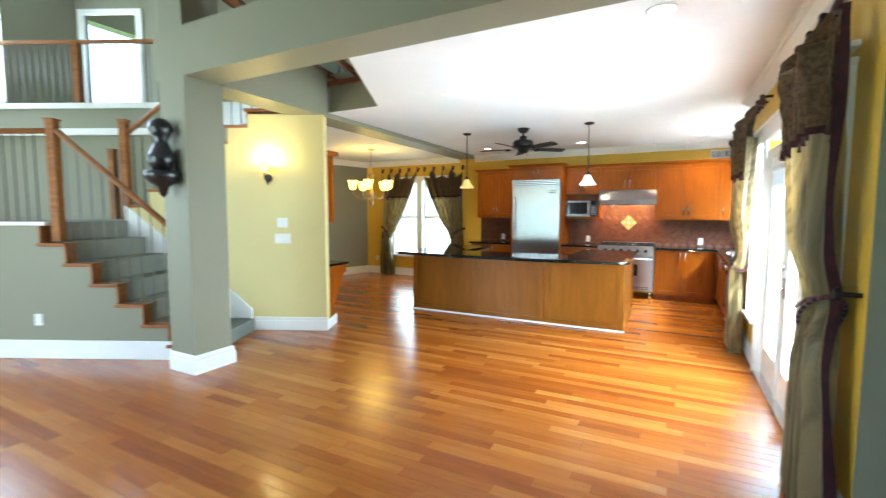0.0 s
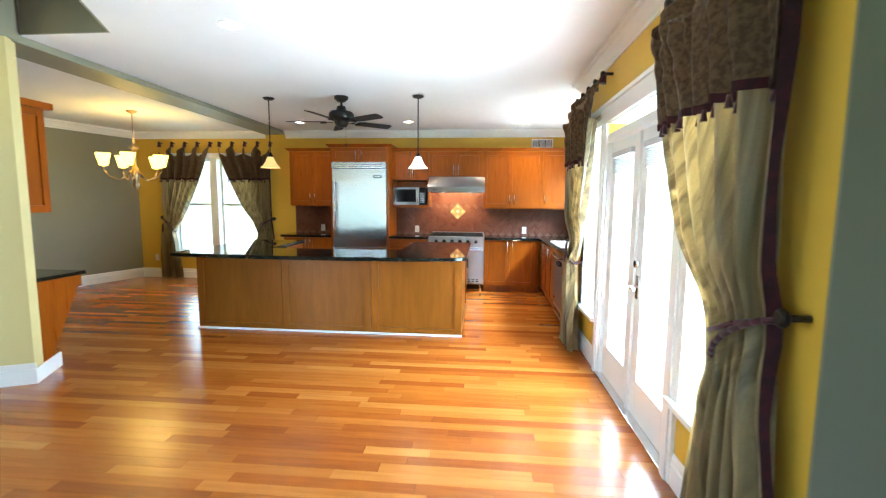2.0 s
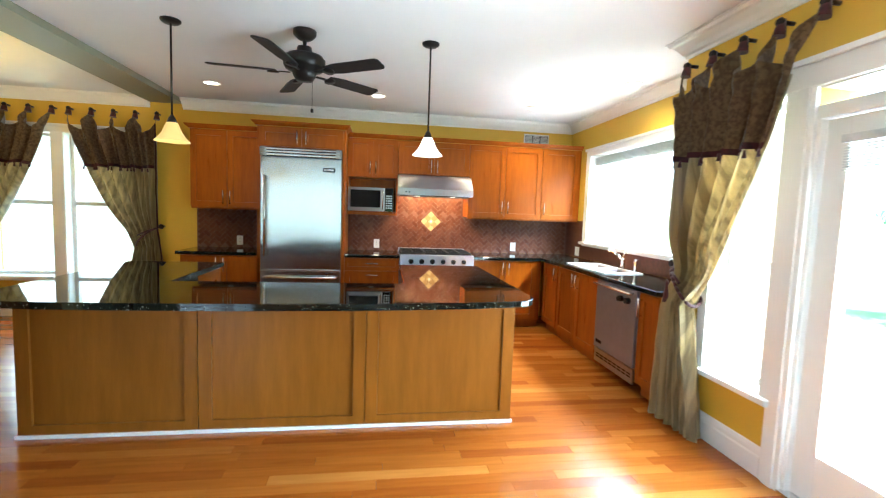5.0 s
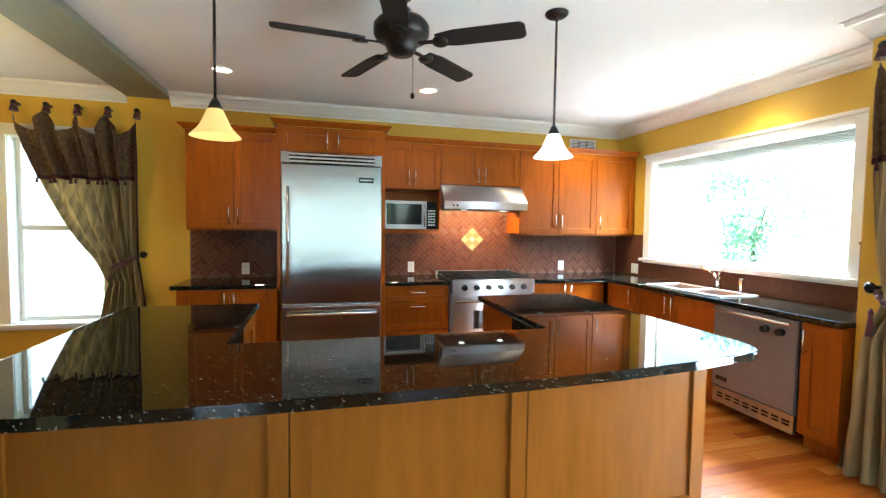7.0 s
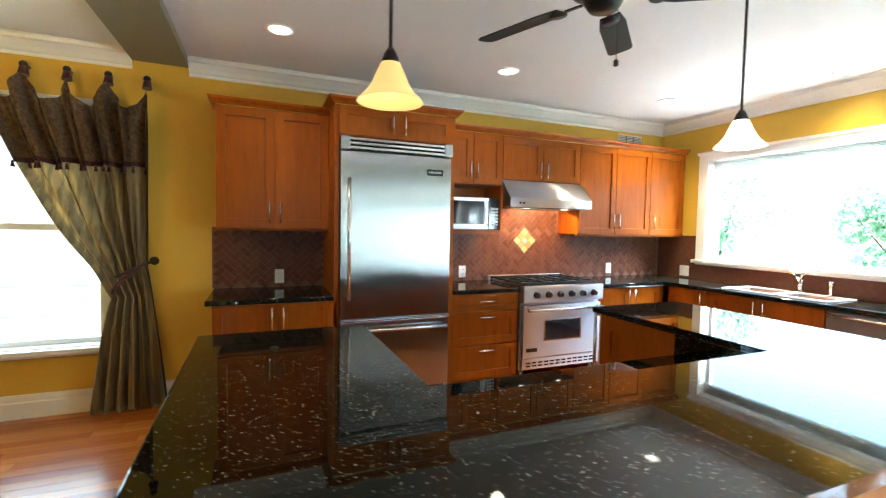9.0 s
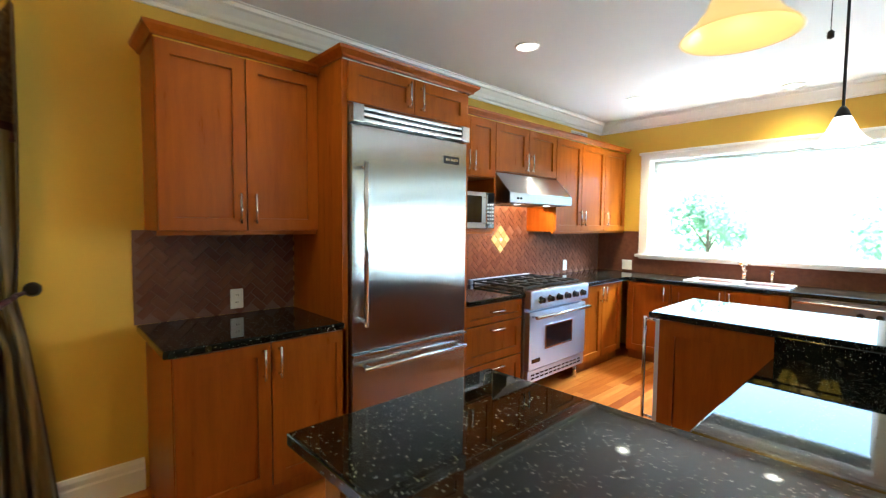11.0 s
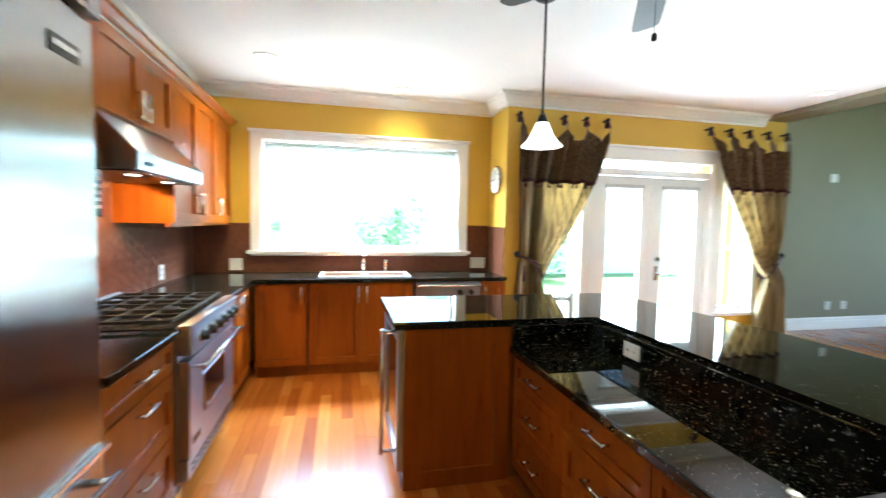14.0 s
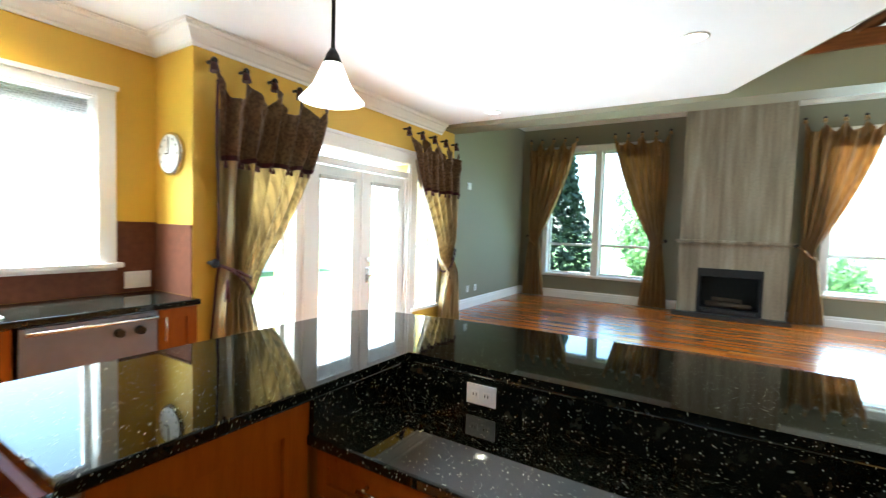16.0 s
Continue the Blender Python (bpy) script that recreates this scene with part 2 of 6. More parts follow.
M = dict(
    soot=plain("matt_black_steel", (0.006, 0.006, 0.006), 0.7),
    yellow=paint("mustard_wall_paint", (0.64, 0.40, 0.035)),
    sage=paint("sage_wall_paint", (0.228, 0.218, 0.148)),
    ceiling=paint("ceiling_paint", (0.77, 0.765, 0.765), 0.8, 0.03),
    white=paint("white_trim_paint", (0.82, 0.81, 0.78), 0.35, 0.02),
    vinyl=plain("white_vinyl", (0.80, 0.80, 0.79), 0.35),
    cab=wood("cherry_cabinet_wood", (0.24, 0.055, 0.002), (0.34, 0.092, 0.003), 0.28, (1, 1, 8), 3.0, 0.12, 0.25),
    island=wood("island_panel_wood", (0.19, 0.066, 0.006), (0.25, 0.092, 0.009), 0.30, (1, 1, 8), 3.0, 0.08, 0.25),
    oak=wood("stair_oak", (0.20, 0.075, 0.022), (0.33, 0.14, 0.045), 0.35, (8, 1, 1), 5.0, 0.15, 0.2),
    rafter=wood("dark_rafter_wood", (0.14, 0.05, 0.018), (0.26, 0.10, 0.03), 0.45, (8, 1, 1), 5.0, 0.2),
    floor=floor_wood(), floor_joined=floor_wood(True),
    joint=plain("floor_joint", (0.05, 0.02, 0.008), 0.6),
    granite=granite(), steel=steel(), fridge_steel=steel("fridge_steel", (0.47, 0.48, 0.475), 0.25, turn=0.0, aniso=1.0), steel_h=steel("brushed_steel_bar", (0.70, 0.69, 0.67), 0.18, False, 0.0, 0.7),
    satin=plain("satin_steel_front", (0.20, 0.185, 0.20), 0.38, 0.4),
    chrome=plain("chrome", (0.8, 0.8, 0.8), 0.08, 1.0),
    iron=plain("black_bronze", (0.022, 0.018, 0.016), 0.42, 0.6),
    blade=plain("dark_blade_wood", (0.010, 0.009, 0.009), 0.6),
    black=plain("black_enamel", (0.012, 0.012, 0.013), 0.25),
    blackglass=plain("black_glass", (0.01, 0.01, 0.012), 0.05),
    tile=tile_mat(), grout=plain("grout", (0.17, 0.085, 0.06), 0.8), gold_tile=plain("cream_accent_tile", (0.55, 0.45, 0.22), 0.35),
    glass=glass_mat(), stone=stone(), slate=plain("dark_slate", (0.03, 0.03, 0.03), 0.35),
    valance=cloth("brown_tweed_cloth", (0.115, 0.064, 0.030), (0.21, 0.125, 0.060), 40, (1, 1, 1), 0.85, 0.25, 500),
    silk=cloth("green_gold_silk", (0.23, 0.17, 0.07), (0.50, 0.38, 0.175), 3.2, (9, 1.5, 0.12), 0.34, 0.35),
    lining=cloth("burgundy_cloth", (0.035, 0.002, 0.006), (0.07, 0.005, 0.011), 20, (1, 1, 1), 0.7, 0.2),
    gold=cloth("antique_gold_cloth", (0.30, 0.155, 0.035), (0.50, 0.28, 0.08), 3.0, (10, 10, 0.3), 0.5, 0.3),
    carpet=plain("grey_green_carpet", (0.16, 0.17, 0.145), 0.95),
    shade=glow("frosted_lamp_glass", (1.0, 0.60, 0.06), 0.8), shade_warm=glow("amber_lamp_glass", (1.0, 0.60, 0.18), 0.085),
    shade_white=glow("bright_lamp_glass", (1.0, 0.88, 0.66), 0.35),
    lens=glow("recessed_lamp_lens", (1.0, 0.88, 0.70), 0.7), bulb=glow("recessed_lamp_bulb", (1.0, 0.86, 0.62), 7.0),
    # leaf_pale: the window's glare and haze are put into the leaf colour
    leaf=leaf_mat(), leaf_pale=leaf_mat("hazed_foliage", (0.52, 0.66, 0.50)), leaf_dark=plain("conifer_foliage", (0.02, 0.04, 0.018), 0.7),
    bark=plain("bark", (0.12, 0.08, 0.05), 0.9),
    lawn=plain("lawn", (0.09, 0.15, 0.04), 0.9), patio=plain("patio_concrete", (0.60, 0.59, 0.56), 0.8),
    siding=plain("pale_siding", (0.78, 0.78, 0.76), 0.8),
    yellow_pale=paint("pale_yellow_wall_paint", (0.66, 0.56, 0.25)), sage_warm=paint("warm_sage_wall_paint", (0.62, 0.52, 0.22)),
    gilt=plain("aged_brass", (0.35, 0.24, 0.12), 0.35, 0.9),
    blind=plain("pale_blind", (0.62, 0.62, 0.62), 0.6),
)


# ---- mesh helpers ----
def box(bm, x0, x1, y0, y1, z0, z1, bev=0.0):
    """Adds a box; bev rounds its edges."""
    r = bmesh.ops.create_cube(bm, size=1.0)
    vs = r["verts"]
    bmesh.ops.scale(bm, vec=(x1 - x0, y1 - y0, z1 - z0), verts=vs)
    bmesh.ops.translate(bm, vec=((x0 + x1) / 2, (y0 + y1) / 2, (z0 + z1) / 2), verts=vs)
    if bev > 0:
        es = list({e for v in vs for e in v.link_edges})
        bmesh.ops.bevel(bm, geom=es, offset=bev, segments=2, affect="EDGES", profile=0.7)


def prism(bm, pts, z0, z1, bev=0.0):
    lo, hi = [bm.verts.new((x, y, z0)) for x, y in pts], [bm.verts.new((x, y, z1)) for x, y in pts]
    n = len(pts)
    bm.faces.new(hi)
    bm.faces.new(lo[::-1])
    for k in range(n):
        bm.faces.new((lo[k], lo[(k + 1) % n], hi[(k + 1) % n], hi[k]))
    if bev:
        es = [e for e in bm.edges if abs(e.verts[0].co.z - e.verts[1].co.z) < 1e-6 and (e.verts[0] in hi or e.verts[0] in lo)]
        bmesh.ops.bevel(bm, geom=es, offset=bev, segments=3, affect="EDGES", profile=0.5)
    bmesh.ops.recalc_face_normals(bm, faces=bm.faces)


def lathe(bm, profile, n=20, centre=(0, 0, 0)):
    """Turns (radius, z) pairs about an upright axis."""
    cx, cy, cz = centre
    rings = []
    for r, z in profile:
        rings.append([bm.verts.new((cx + r * math.cos(2 * math.pi * k / n), cy + r * math.sin(2 * math.pi * k / n), cz + z)) for k in range(n)])
    for a, b in zip(rings, rings[1:]):
        for k in range(n):
            f = bm.faces.new((a[k], a[(k + 1) % n], b[(k + 1) % n], b[k]))
            f.smooth = True
    for ring, flip in ((rings[0], True), (rings[-1], False)):
        if (ring[0].co - Vector((cx, cy, ring[0].co.z))).length > 0.002:
            bm.faces.new(ring[::-1] if flip else ring)


def rod(bm, a, b, r, n=10, r2=None):
    a, b = Vector(a), Vector(b)
    q = (b - a).to_track_quat("Z", "Y")
    r2 = r if r2 is None else r2
    ra = [bm.verts.new(a + q @ Vector((r * math.cos(2 * math.pi * k / n), r * math.sin(2 * math.pi * k / n), 0))) for k in range(n)]
    rb = [bm.verts.new(b + q @ Vector((r2 * math.cos(2 * math.pi * k / n), r2 * math.sin(2 * math.pi * k / n), 0))) for k in range(n)]
    for k in range(n):
        f = bm.faces.new((ra[k], ra[(k + 1) % n], rb[(k + 1) % n], rb[k]))
        f.smooth = True
    bm.faces.new(ra[::-1])
    bm.faces.new(rb)


def tube(bm, pts, r, n=8):
    for a, b in zip(pts, pts[1:]):
        rod(bm, a, b, r, n)


def part(name, bm, mat, parent=None, label="", at=None):
    """Links a bmesh as one mesh object, under a thing or a part."""
    me = bpy.data.meshes.new(name)
    bm.to_mesh(me)
    bm.free()
    me.materials.append(mat)
    ob = new(name, me)
    if parent:
        ob.parent = parent
    if at is not None:
        ob.matrix_basis = at
    return tagged(ob, label)


def P(name, mat, parent, build, label="", at=None):
    bm = bmesh.new()
    build(bm)
    return part(name, bm, mat, parent, label, at)


def thing(name, m, label, category, group=""):
    ob = new(name)
    ob.empty_display_size = 0.1
    ob.matrix_basis = m if isinstance(m, Matrix) else pose(*m)
    return tagged(ob, label, category, group)


def structure(name, mat, build, label=""):
    bm = bmesh.new()
    build(bm)
    return tagged(part(name, bm, mat, None, label), kind="structure")


def wall_cells(bm, axis, p0, p1, a0, a1, z0, z1, holes):
    """A wall from p0 to p1 in thickness and a0 to a1 in length, with holes (a0, a1, z0, z1) through it."""
    aa = sorted({a0, a1, *(v for h in holes for v in h[:2])})
    for u0, u1 in zip(aa, aa[1:]):
        mid = (u0 + u1) / 2
        cuts = sorted((h[2], h[3]) for h in holes if h[0] < mid < h[1])
        z = z0
        for c0, c1 in cuts + [(z1, z1)]:
            if c0 > z + 1e-4:
                if axis == "x":
                    box(bm, p0, p1, u0, u1, z, c0)
                else:
                    box(bm, u0, u1, p0, p1, z, c0)
            z = c1


def run_profile(bm, path, profile, closed=False):
    """Sweeps a moulding: profile of (out, z) pairs, along (x, y) points; out is to the left of the way."""
    n = len(path)
    rings = []
    for k in range(n):
        p = Vector(path[k])
        d0 = (p - Vector(path[k - 1])).normalized() if k or closed else None
        d1 = (Vector(path[(k + 1) % n]) - p).normalized() if k < n - 1 or closed else None
        d0, d1 = d0 or d1, d1 or d0
        n0, n1 = Vector((-d0.y, d0.x)), Vector((-d1.y, d1.x))
        m = (n0 + n1) / max(0.3, 1 + n0.dot(n1))
        rings.append([bm.verts.new((p.x + m.x * o, p.y + m.y * o, z)) for o, z in profile])
    for a, b in zip(rings, rings[1:]):
        for i in range(len(profile) - 1):
            bm.faces.new((a[i], b[i], b[i + 1], a[i + 1]))
    for ring in (rings[0], rings[-1]):
        bm.faces.new(ring)
    bmesh.ops.recalc_face_normals(bm, faces=bm.faces)


CROWN = [(0.0, -0.125), (0.012, -0.125), (0.014, -0.105), (0.03, -0.095), (0.045, -0.07), (0.075, -0.035), (0.095, -0.028), (0.1, -0.006), (0.115, -0.006), (0.115, 0.0), (0, 0)]
SKIRT = [(0.0, 0.0), (0.018, 0.0), (0.018, 0.115), (0.012, 0.125), (0.012, 0.15), (0.006, 0.17), (0.0, 0.175)]

# ---- large structure ----
CEIL = 2.74
structure("ground", M["lawn"], lambda bm: box(bm, -400, 400, -400, 400, -0.75, -0.45), "green lawn around the house")
structure("patio", M["patio"], lambda bm: box(bm, 1.95, 6.5, 0.5, 9.5, -0.44, -0.12), "pale concrete patio outside the french doors")


def kitchen_window_wall(bm):
    wall_cells(bm, "x", 2.15, 2.35, 5.22, 8.75, -0.1, CEIL + 0.1, [(5.84, 7.86, 1.13, 2.24)])


structure("wall_east_kitchen", M["yellow"], kitchen_window_wall, "mustard wall with a wide picture window above the sink")
structure("wall_north", M["yellow"], lambda bm: wall_cells(bm, "y", 8.5, 8.75, -6.2, 2.15, -0.1, CEIL + 0.1, [(-5.22, -4.47, 0.50, 2.25), (-4.33, -3.58, 0.50, 2.25)]), "mustard wall behind the kitchen and the dining corner")
structure("wall_return", M["yellow"], lambda bm: box(bm, 1.90, 2.15, 5.22, 5.47, -0.1, CEIL + 0.1), "short mustard return wall at the end of the counter")
structure("wall_east_french", M["yellow"], lambda bm: wall_cells(bm, "x", 1.65, 1.90, 1.992, 5.47, -0.1, CEIL + 0.1, [(3.02, 4.45, -0.1, 2.00), (3.02, 4.45, 2.05, 2.15), (4.62, 5.07, 0.47, 2.15), (2.40, 2.85, 0.47, 2.15)]), "mustard wall with french doors and side windows")
structure("wall_return_south", M["sage"], lambda bm: box(bm, 1.652, 2.36, 1.982, 1.992, -0.1, 5.6), "short sage return wall beside the french doors")
structure("wall_east_living", M["sage"], lambda bm: box(bm, 2.36, 2.6, -2.6, 2.03, -0.1, 5.6), "plain sage wall of the living room")
WS = -2.30
structure("wall_south", M["sage"], lambda bm: wall_cells(bm, "y", WS - 0.25, WS, -9.0, 2.36, -0.1, 5.6, [(0.79, 1.76, 0.52, 3.10), (-0.30, 0.67, 0.52, 3.10), (-3.93, -2.96, 0.52, 3.10), (-5.02, -4.05, 0.52, 3.10)]), "sage living room wall with two tall windows beside the fireplace")
# the openings are assumed, cut to let the added west lamps in
structure("wall_west", M["sage"], lambda bm: wall_cells(bm, "x", -9.25, -9.0, -2.55, 8.9, -0.1, 5.6, [(1.2, 2.8, 3.3, 5.1), (3.9, 5.4, 3.3, 5.1), (-1.6, 0.4, 0.6, 2.9)]), "sage wall closing the west side with added, unseen window openings")
structure("wall_dining", M["sage"], lambda bm: prism(bm, [(-5.92, 8.5), (-6.9, 4.9), (-7.1, 4.95), (-6.12, 8.5)], -0.1, CEIL), "sage wall of the dining corner")
structure("floor", M["joint"], lambda bm: box(bm, -9.0, 2.4, -2.6, 8.75, -0.12, -0.006), "dark underlay below the strip floor")


def kitchen_ceiling(bm):
    prism(bm, [(-1.42, 2.30), (1.9, 2.30), (1.9, 5.22), (2.36, 5.22), (2.36, 8.75), (-2.98, 8.75), (-2.98, 3.85), (-2.22, 3.85)], CEIL, CEIL + 0.3)


structure("ceiling", M["ceiling"], kitchen_ceiling, "flat white kitchen ceiling cut back at the stair void")
# carried on unseen to x -9.2 to block sun from above
structure("ceiling_dining", M["ceiling"], lambda bm: prism(bm, [(-3.36, 8.75), (-9.2, 8.75), (-9.2, 3.9), (-3.36, 3.9)], CEIL, CEIL + 0.3), "white ceiling of the dining corner")
structure("beam_north", M["sage"], lambda bm: box(bm, -3.36, -2.98, 3.80, 8.5, 2.68, CEIL + 0.29), "long sage beam between kitchen and dining ceilings")
structure("beam_stair", M["sage"], lambda bm: box(bm, -3.36, -2.95, 2.35, 3.80, 2.69, 3.22), "sage beam from the column to the stair wall")
structure("beam_living", M["sage"], lambda bm: box(bm, -3.36, 1.65, 1.97, 2.30, 2.69, 3.11), "sage beam across the living room opening")
structure("wall_upper_void", M["sage"], lambda bm: (box(bm, -2.95, -2.22, 3.84, 4.0, 3.04, 3.2), box(bm, -1.42, 2.36, 2.32, 2.55, 3.11, 5.6), box(bm, -1.42, -1.3, 2.55, 6.8, 3.04, 5.6)), "sage wall above the opening to the kitchen")
structure("wall_upper_south", M["sage"], lambda bm: box(bm, -9.2, 2.6, 0.85, 1.0, 3.95, 5.6), "sage wall above the living room ceiling")
structure("trim_void_edge", M["sage"], lambda bm: (box(bm, -2.95, -2.22, 3.836, 3.849, 2.742, 3.05), prism(bm, [(-2.22, 3.849), (-2.235, 3.836), (-1.435, 2.305), (-1.42, 2.305)], 2.742, 3.05)), "sage edge of the ceiling at the stair void")
structure("upper_wall_north", M["sage"], lambda bm: box(bm, -9.0, -1.4, 6.6, 6.8, 3.04, 5.6), "sage wall of the upper hall")
structure("ceiling_living", M["ceiling"], lambda bm: (box(bm, -9.2, 2.6, -2.6, 1.0, 3.76, 3.95), box(bm, -2.9, 2.6, 1.0, 2.3, 3.76, 3.95)), "high white living room ceiling")
structure("ceiling_upper", M["ceiling"], lambda bm: box(bm, -9.2, 2.6, 1.0, 6.8, 5.5, 5.7), "white ceiling over the stair and upper hall")
# third box: unseen, added to keep direct sun out of the french doors
structure("roof_eaves", M["siding"], lambda bm: (box(bm, 2.36, 3.05, 2.05, 9.6, 2.95, 3.1), box(bm, 2.6, 3.2, -3.0, 2.05, 2.95, 3.1), box(bm, 1.91, 2.36, 2.05, 5.19, 2.95, 3.1), box(bm, -10, 2.15, 8.75, 9.6, 2.95, 3.1)), "pale eaves over the outside walls with an added sun stop above the doors")
structure("column", M["sage"], lambda bm: box(bm, -3.31, -2.95, 1.97, 2.35, 0, 2.69), "square sage column")
structure("column_upper", M["sage"], lambda bm: box(bm, -3.31, -2.96, 1.98, 2.34, 2.69, 5.5), "upper part of the sage column")
structure("baseboard_column", M["white"], lambda bm: run_profile(bm, [(-3.31, 1.97), (-3.31, 2.35), (-2.95, 2.35), (-2.95, 1.97), (-3.31, 1.97)], [(o * 1.4, z) for o, z in SKIRT]), "white skirting round the column")


def crown_run(name, path, label="white crown moulding"):
    structure(name, M["white"], lambda bm: run_profile(bm, path, [(o, CEIL - 0.002 + z) for o, z in CROWN]), label)


crown_run("trim_crown_kitchen", [(1.65, 2.32), (1.65, 5.47), (2.15, 5.47), (2.15, 8.5), (-2.98, 8.5)])
crown_run("trim_crown_dining", [(-3.36, 8.5), (-5.92, 8.5), (-6.8, 5.2)])


def skirt_run(name, path, k=1.0):
    structure(name, M["white"], lambda bm: run_profile(bm, path, [(o, z * k) for o, z in SKIRT]), "white moulded skirting board")


skirt_run("baseboard_north", [(-2.80, 8.5), (-5.92, 8.5), (-6.8, 5.2)])
skirt_run("baseboard_french_north", [(1.65, 4.58), (1.65, 5.47), (1.66, 5.47)])
skirt_run("baseboard_french_south", [(1.65, 1.99), (1.65, 2.91)])
skirt_run("baseboard_living", [(-0.84, WS), (2.36, WS), (2.36, 1.99)])
structure("trim_crown_living", M["white"], lambda bm: run_profile(bm, [(-9.0, WS), (2.36, WS), (2.36, 1.97)], [(o, 3.758 + z) for o, z in CROWN]), "white living room crown moulding")
skirt_run("baseboard_living_west", [(-9.0, WS), (-2.43, WS)])

structure("outer_cladding", M["siding"], lambda bm: (box(bm, 1.9, 2.36, 5.205, 5.218, -0.45, 2.95), box(bm, 2.352, 2.37, 5.2, 5.8, -0.45, 2.95)), "pale outside cladding")


# ---- windows ----
def window(name, m, panes, casing, label, sill=0.05, deep=0.16, rail=None, blind=0.0, mull=True):
    """Casing, frames and glass of a window seen from inside: local x along the wall, y into the wall, z up.
    panes: (x0, x1, z0, z1); casing: outer (x0, x1, z0, z1)."""
    t = thing(name, m, label, "window")
    t["kind"] = "structure"
    x0, x1, z0, z1 = casing
    px0, px1 = min(p[0] for p in panes), max(p[1] for p in panes)
    pz0, pz1 = min(p[2] for p in panes), max(p[3] for p in panes)

    def trim(bm):
        box(bm, x0, px0, -0.022, 0.0, z0, z1, 0.004)
        box(bm, px1, x1, -0.022, 0.0, z0, z1, 0.004)
        box(bm, px0, px1, -0.024, 0.0, pz1, z1, 0.004)
        box(bm, x0 - 0.015, x1 + 0.015, -0.04, 0.0, z1, z1 + 0.03, 0.006)
        ps = sorted(panes)
        for a, b in zip(ps, ps[1:]):
            if mull and b[0] - a[1] > 0.02:
                box(bm, a[1], b[0], -0.018, 0.02, pz0, pz1, 0.003)
    P("window_casing", M["white"], t, trim)

    def jamb(bm):
        for a, b, c, d in panes:
            box(bm, a, a + 0.006, -0.001, deep, c, d)
            box(bm, b - 0.006, b, -0.001, deep, c, d)
            box(bm, a + 0.006, b - 0.006, -0.001, deep, d - 0.006, d)
            box(bm, a + 0.006, b - 0.006, -0.001, deep, c, c + 0.006)
    P("window_reveal", M["white"], t, jamb)
    if sill:
        P("window_sill", M["white"], t, lambda bm: (box(bm, x0 - 0.03, x1 + 0.03, -0.06, 0.0, pz0 - 0.035, pz0, 0.008), box(bm, x0, x1, -0.02, 0.0, z0, pz0 - 0.035, 0.004), box(bm, px0, px1, 0.0, deep, pz0 - 0.03, pz0 - 0.002)))
    for a, b, c, d in panes:
        def fr(bm, a=a, b=b, c=c, d=d):
            w = 0.045
            y0, y1 = deep - 0.05, deep
            box(bm, a, a + w, y0, y1, c, d, 0.004)
            box(bm, b - w, b, y0, y1, c, d, 0.004)
            box(bm, a + w, b - w, y0, y1, c, c + w, 0.004)
            box(bm, a + w, b - w, y0, y1, d - w, d, 0.004)
            if rail:
                box(bm, a + w, b - w, y0 - 0.01, y1, rail - 0.025, rail + 0.025, 0.004)
        P("window_frame", M["vinyl"], t, fr)
        g = P("pane", M["glass"], t, lambda bm, a=a, b=b, c=c, d=d: box(bm, a + 0.04, b - 0.04, deep - 0.03, deep - 0.024, c + 0.04, d - 0.04))
        g.visible_shadow = False
        if blind:
            P("blind", M["blind"], t, lambda bm, a=a, b=b, d=d: [box(bm, a + 0.03, b - 0.03, 0.03, 0.075, d - 0.03 - k * 0.014 - 0.006, d - 0.03 - k * 0.014, 0.0) for k in range(int(blind / 0.014))], "raised pale slatted blind")
    return t


E90 = lambda x, y: pose(x, y, 0, 0, 0, -90)  # local x runs south, local y runs east
window("window_kitchen", E90(2.15, 0), [(-7.86, -5.84, 1.13, 2.24)], (-7.965, -5.73, 1.075, 2.30), "wide white picture window over the sink with a raised blind", blind=0.12)
window("window_french_north", E90(1.65, 0), [(-5.07, -4.62, 0.47, 2.15)], (-5.15, -4.57, 0.42, 2.20), "narrow white side window beside the french doors", rail=1.2)
window("window_french_south", E90(1.65, 0), [(-2.85, -2.40, 0.47, 2.15)], (-2.92, -2.32, 0.42, 2.20), "narrow white side window beside the french doors", rail=1.2)
window("window_dining", pose(0, 8.5, 0), [(-5.22, -4.47, 0.50, 2.25), (-4.33, -3.58, 0.50, 2.25)], (-5.30, -3.50, 0.44, 2.32), "pair of white sash windows in the dining corner", rail=1.40)
S180 = pose(0, WS, 0, 0, 0, 180)
for off in (0.73, -3.99):
    window("window_living", S180, [(-off - 1.03, -off - 0.06, 0.52, 3.10), (-off + 0.06, -off + 1.03, 0.52, 3.10)], (-off - 1.13, -off + 1.13, 0.46, 3.20), "tall pair of white windows in the living room", rail=1.15)


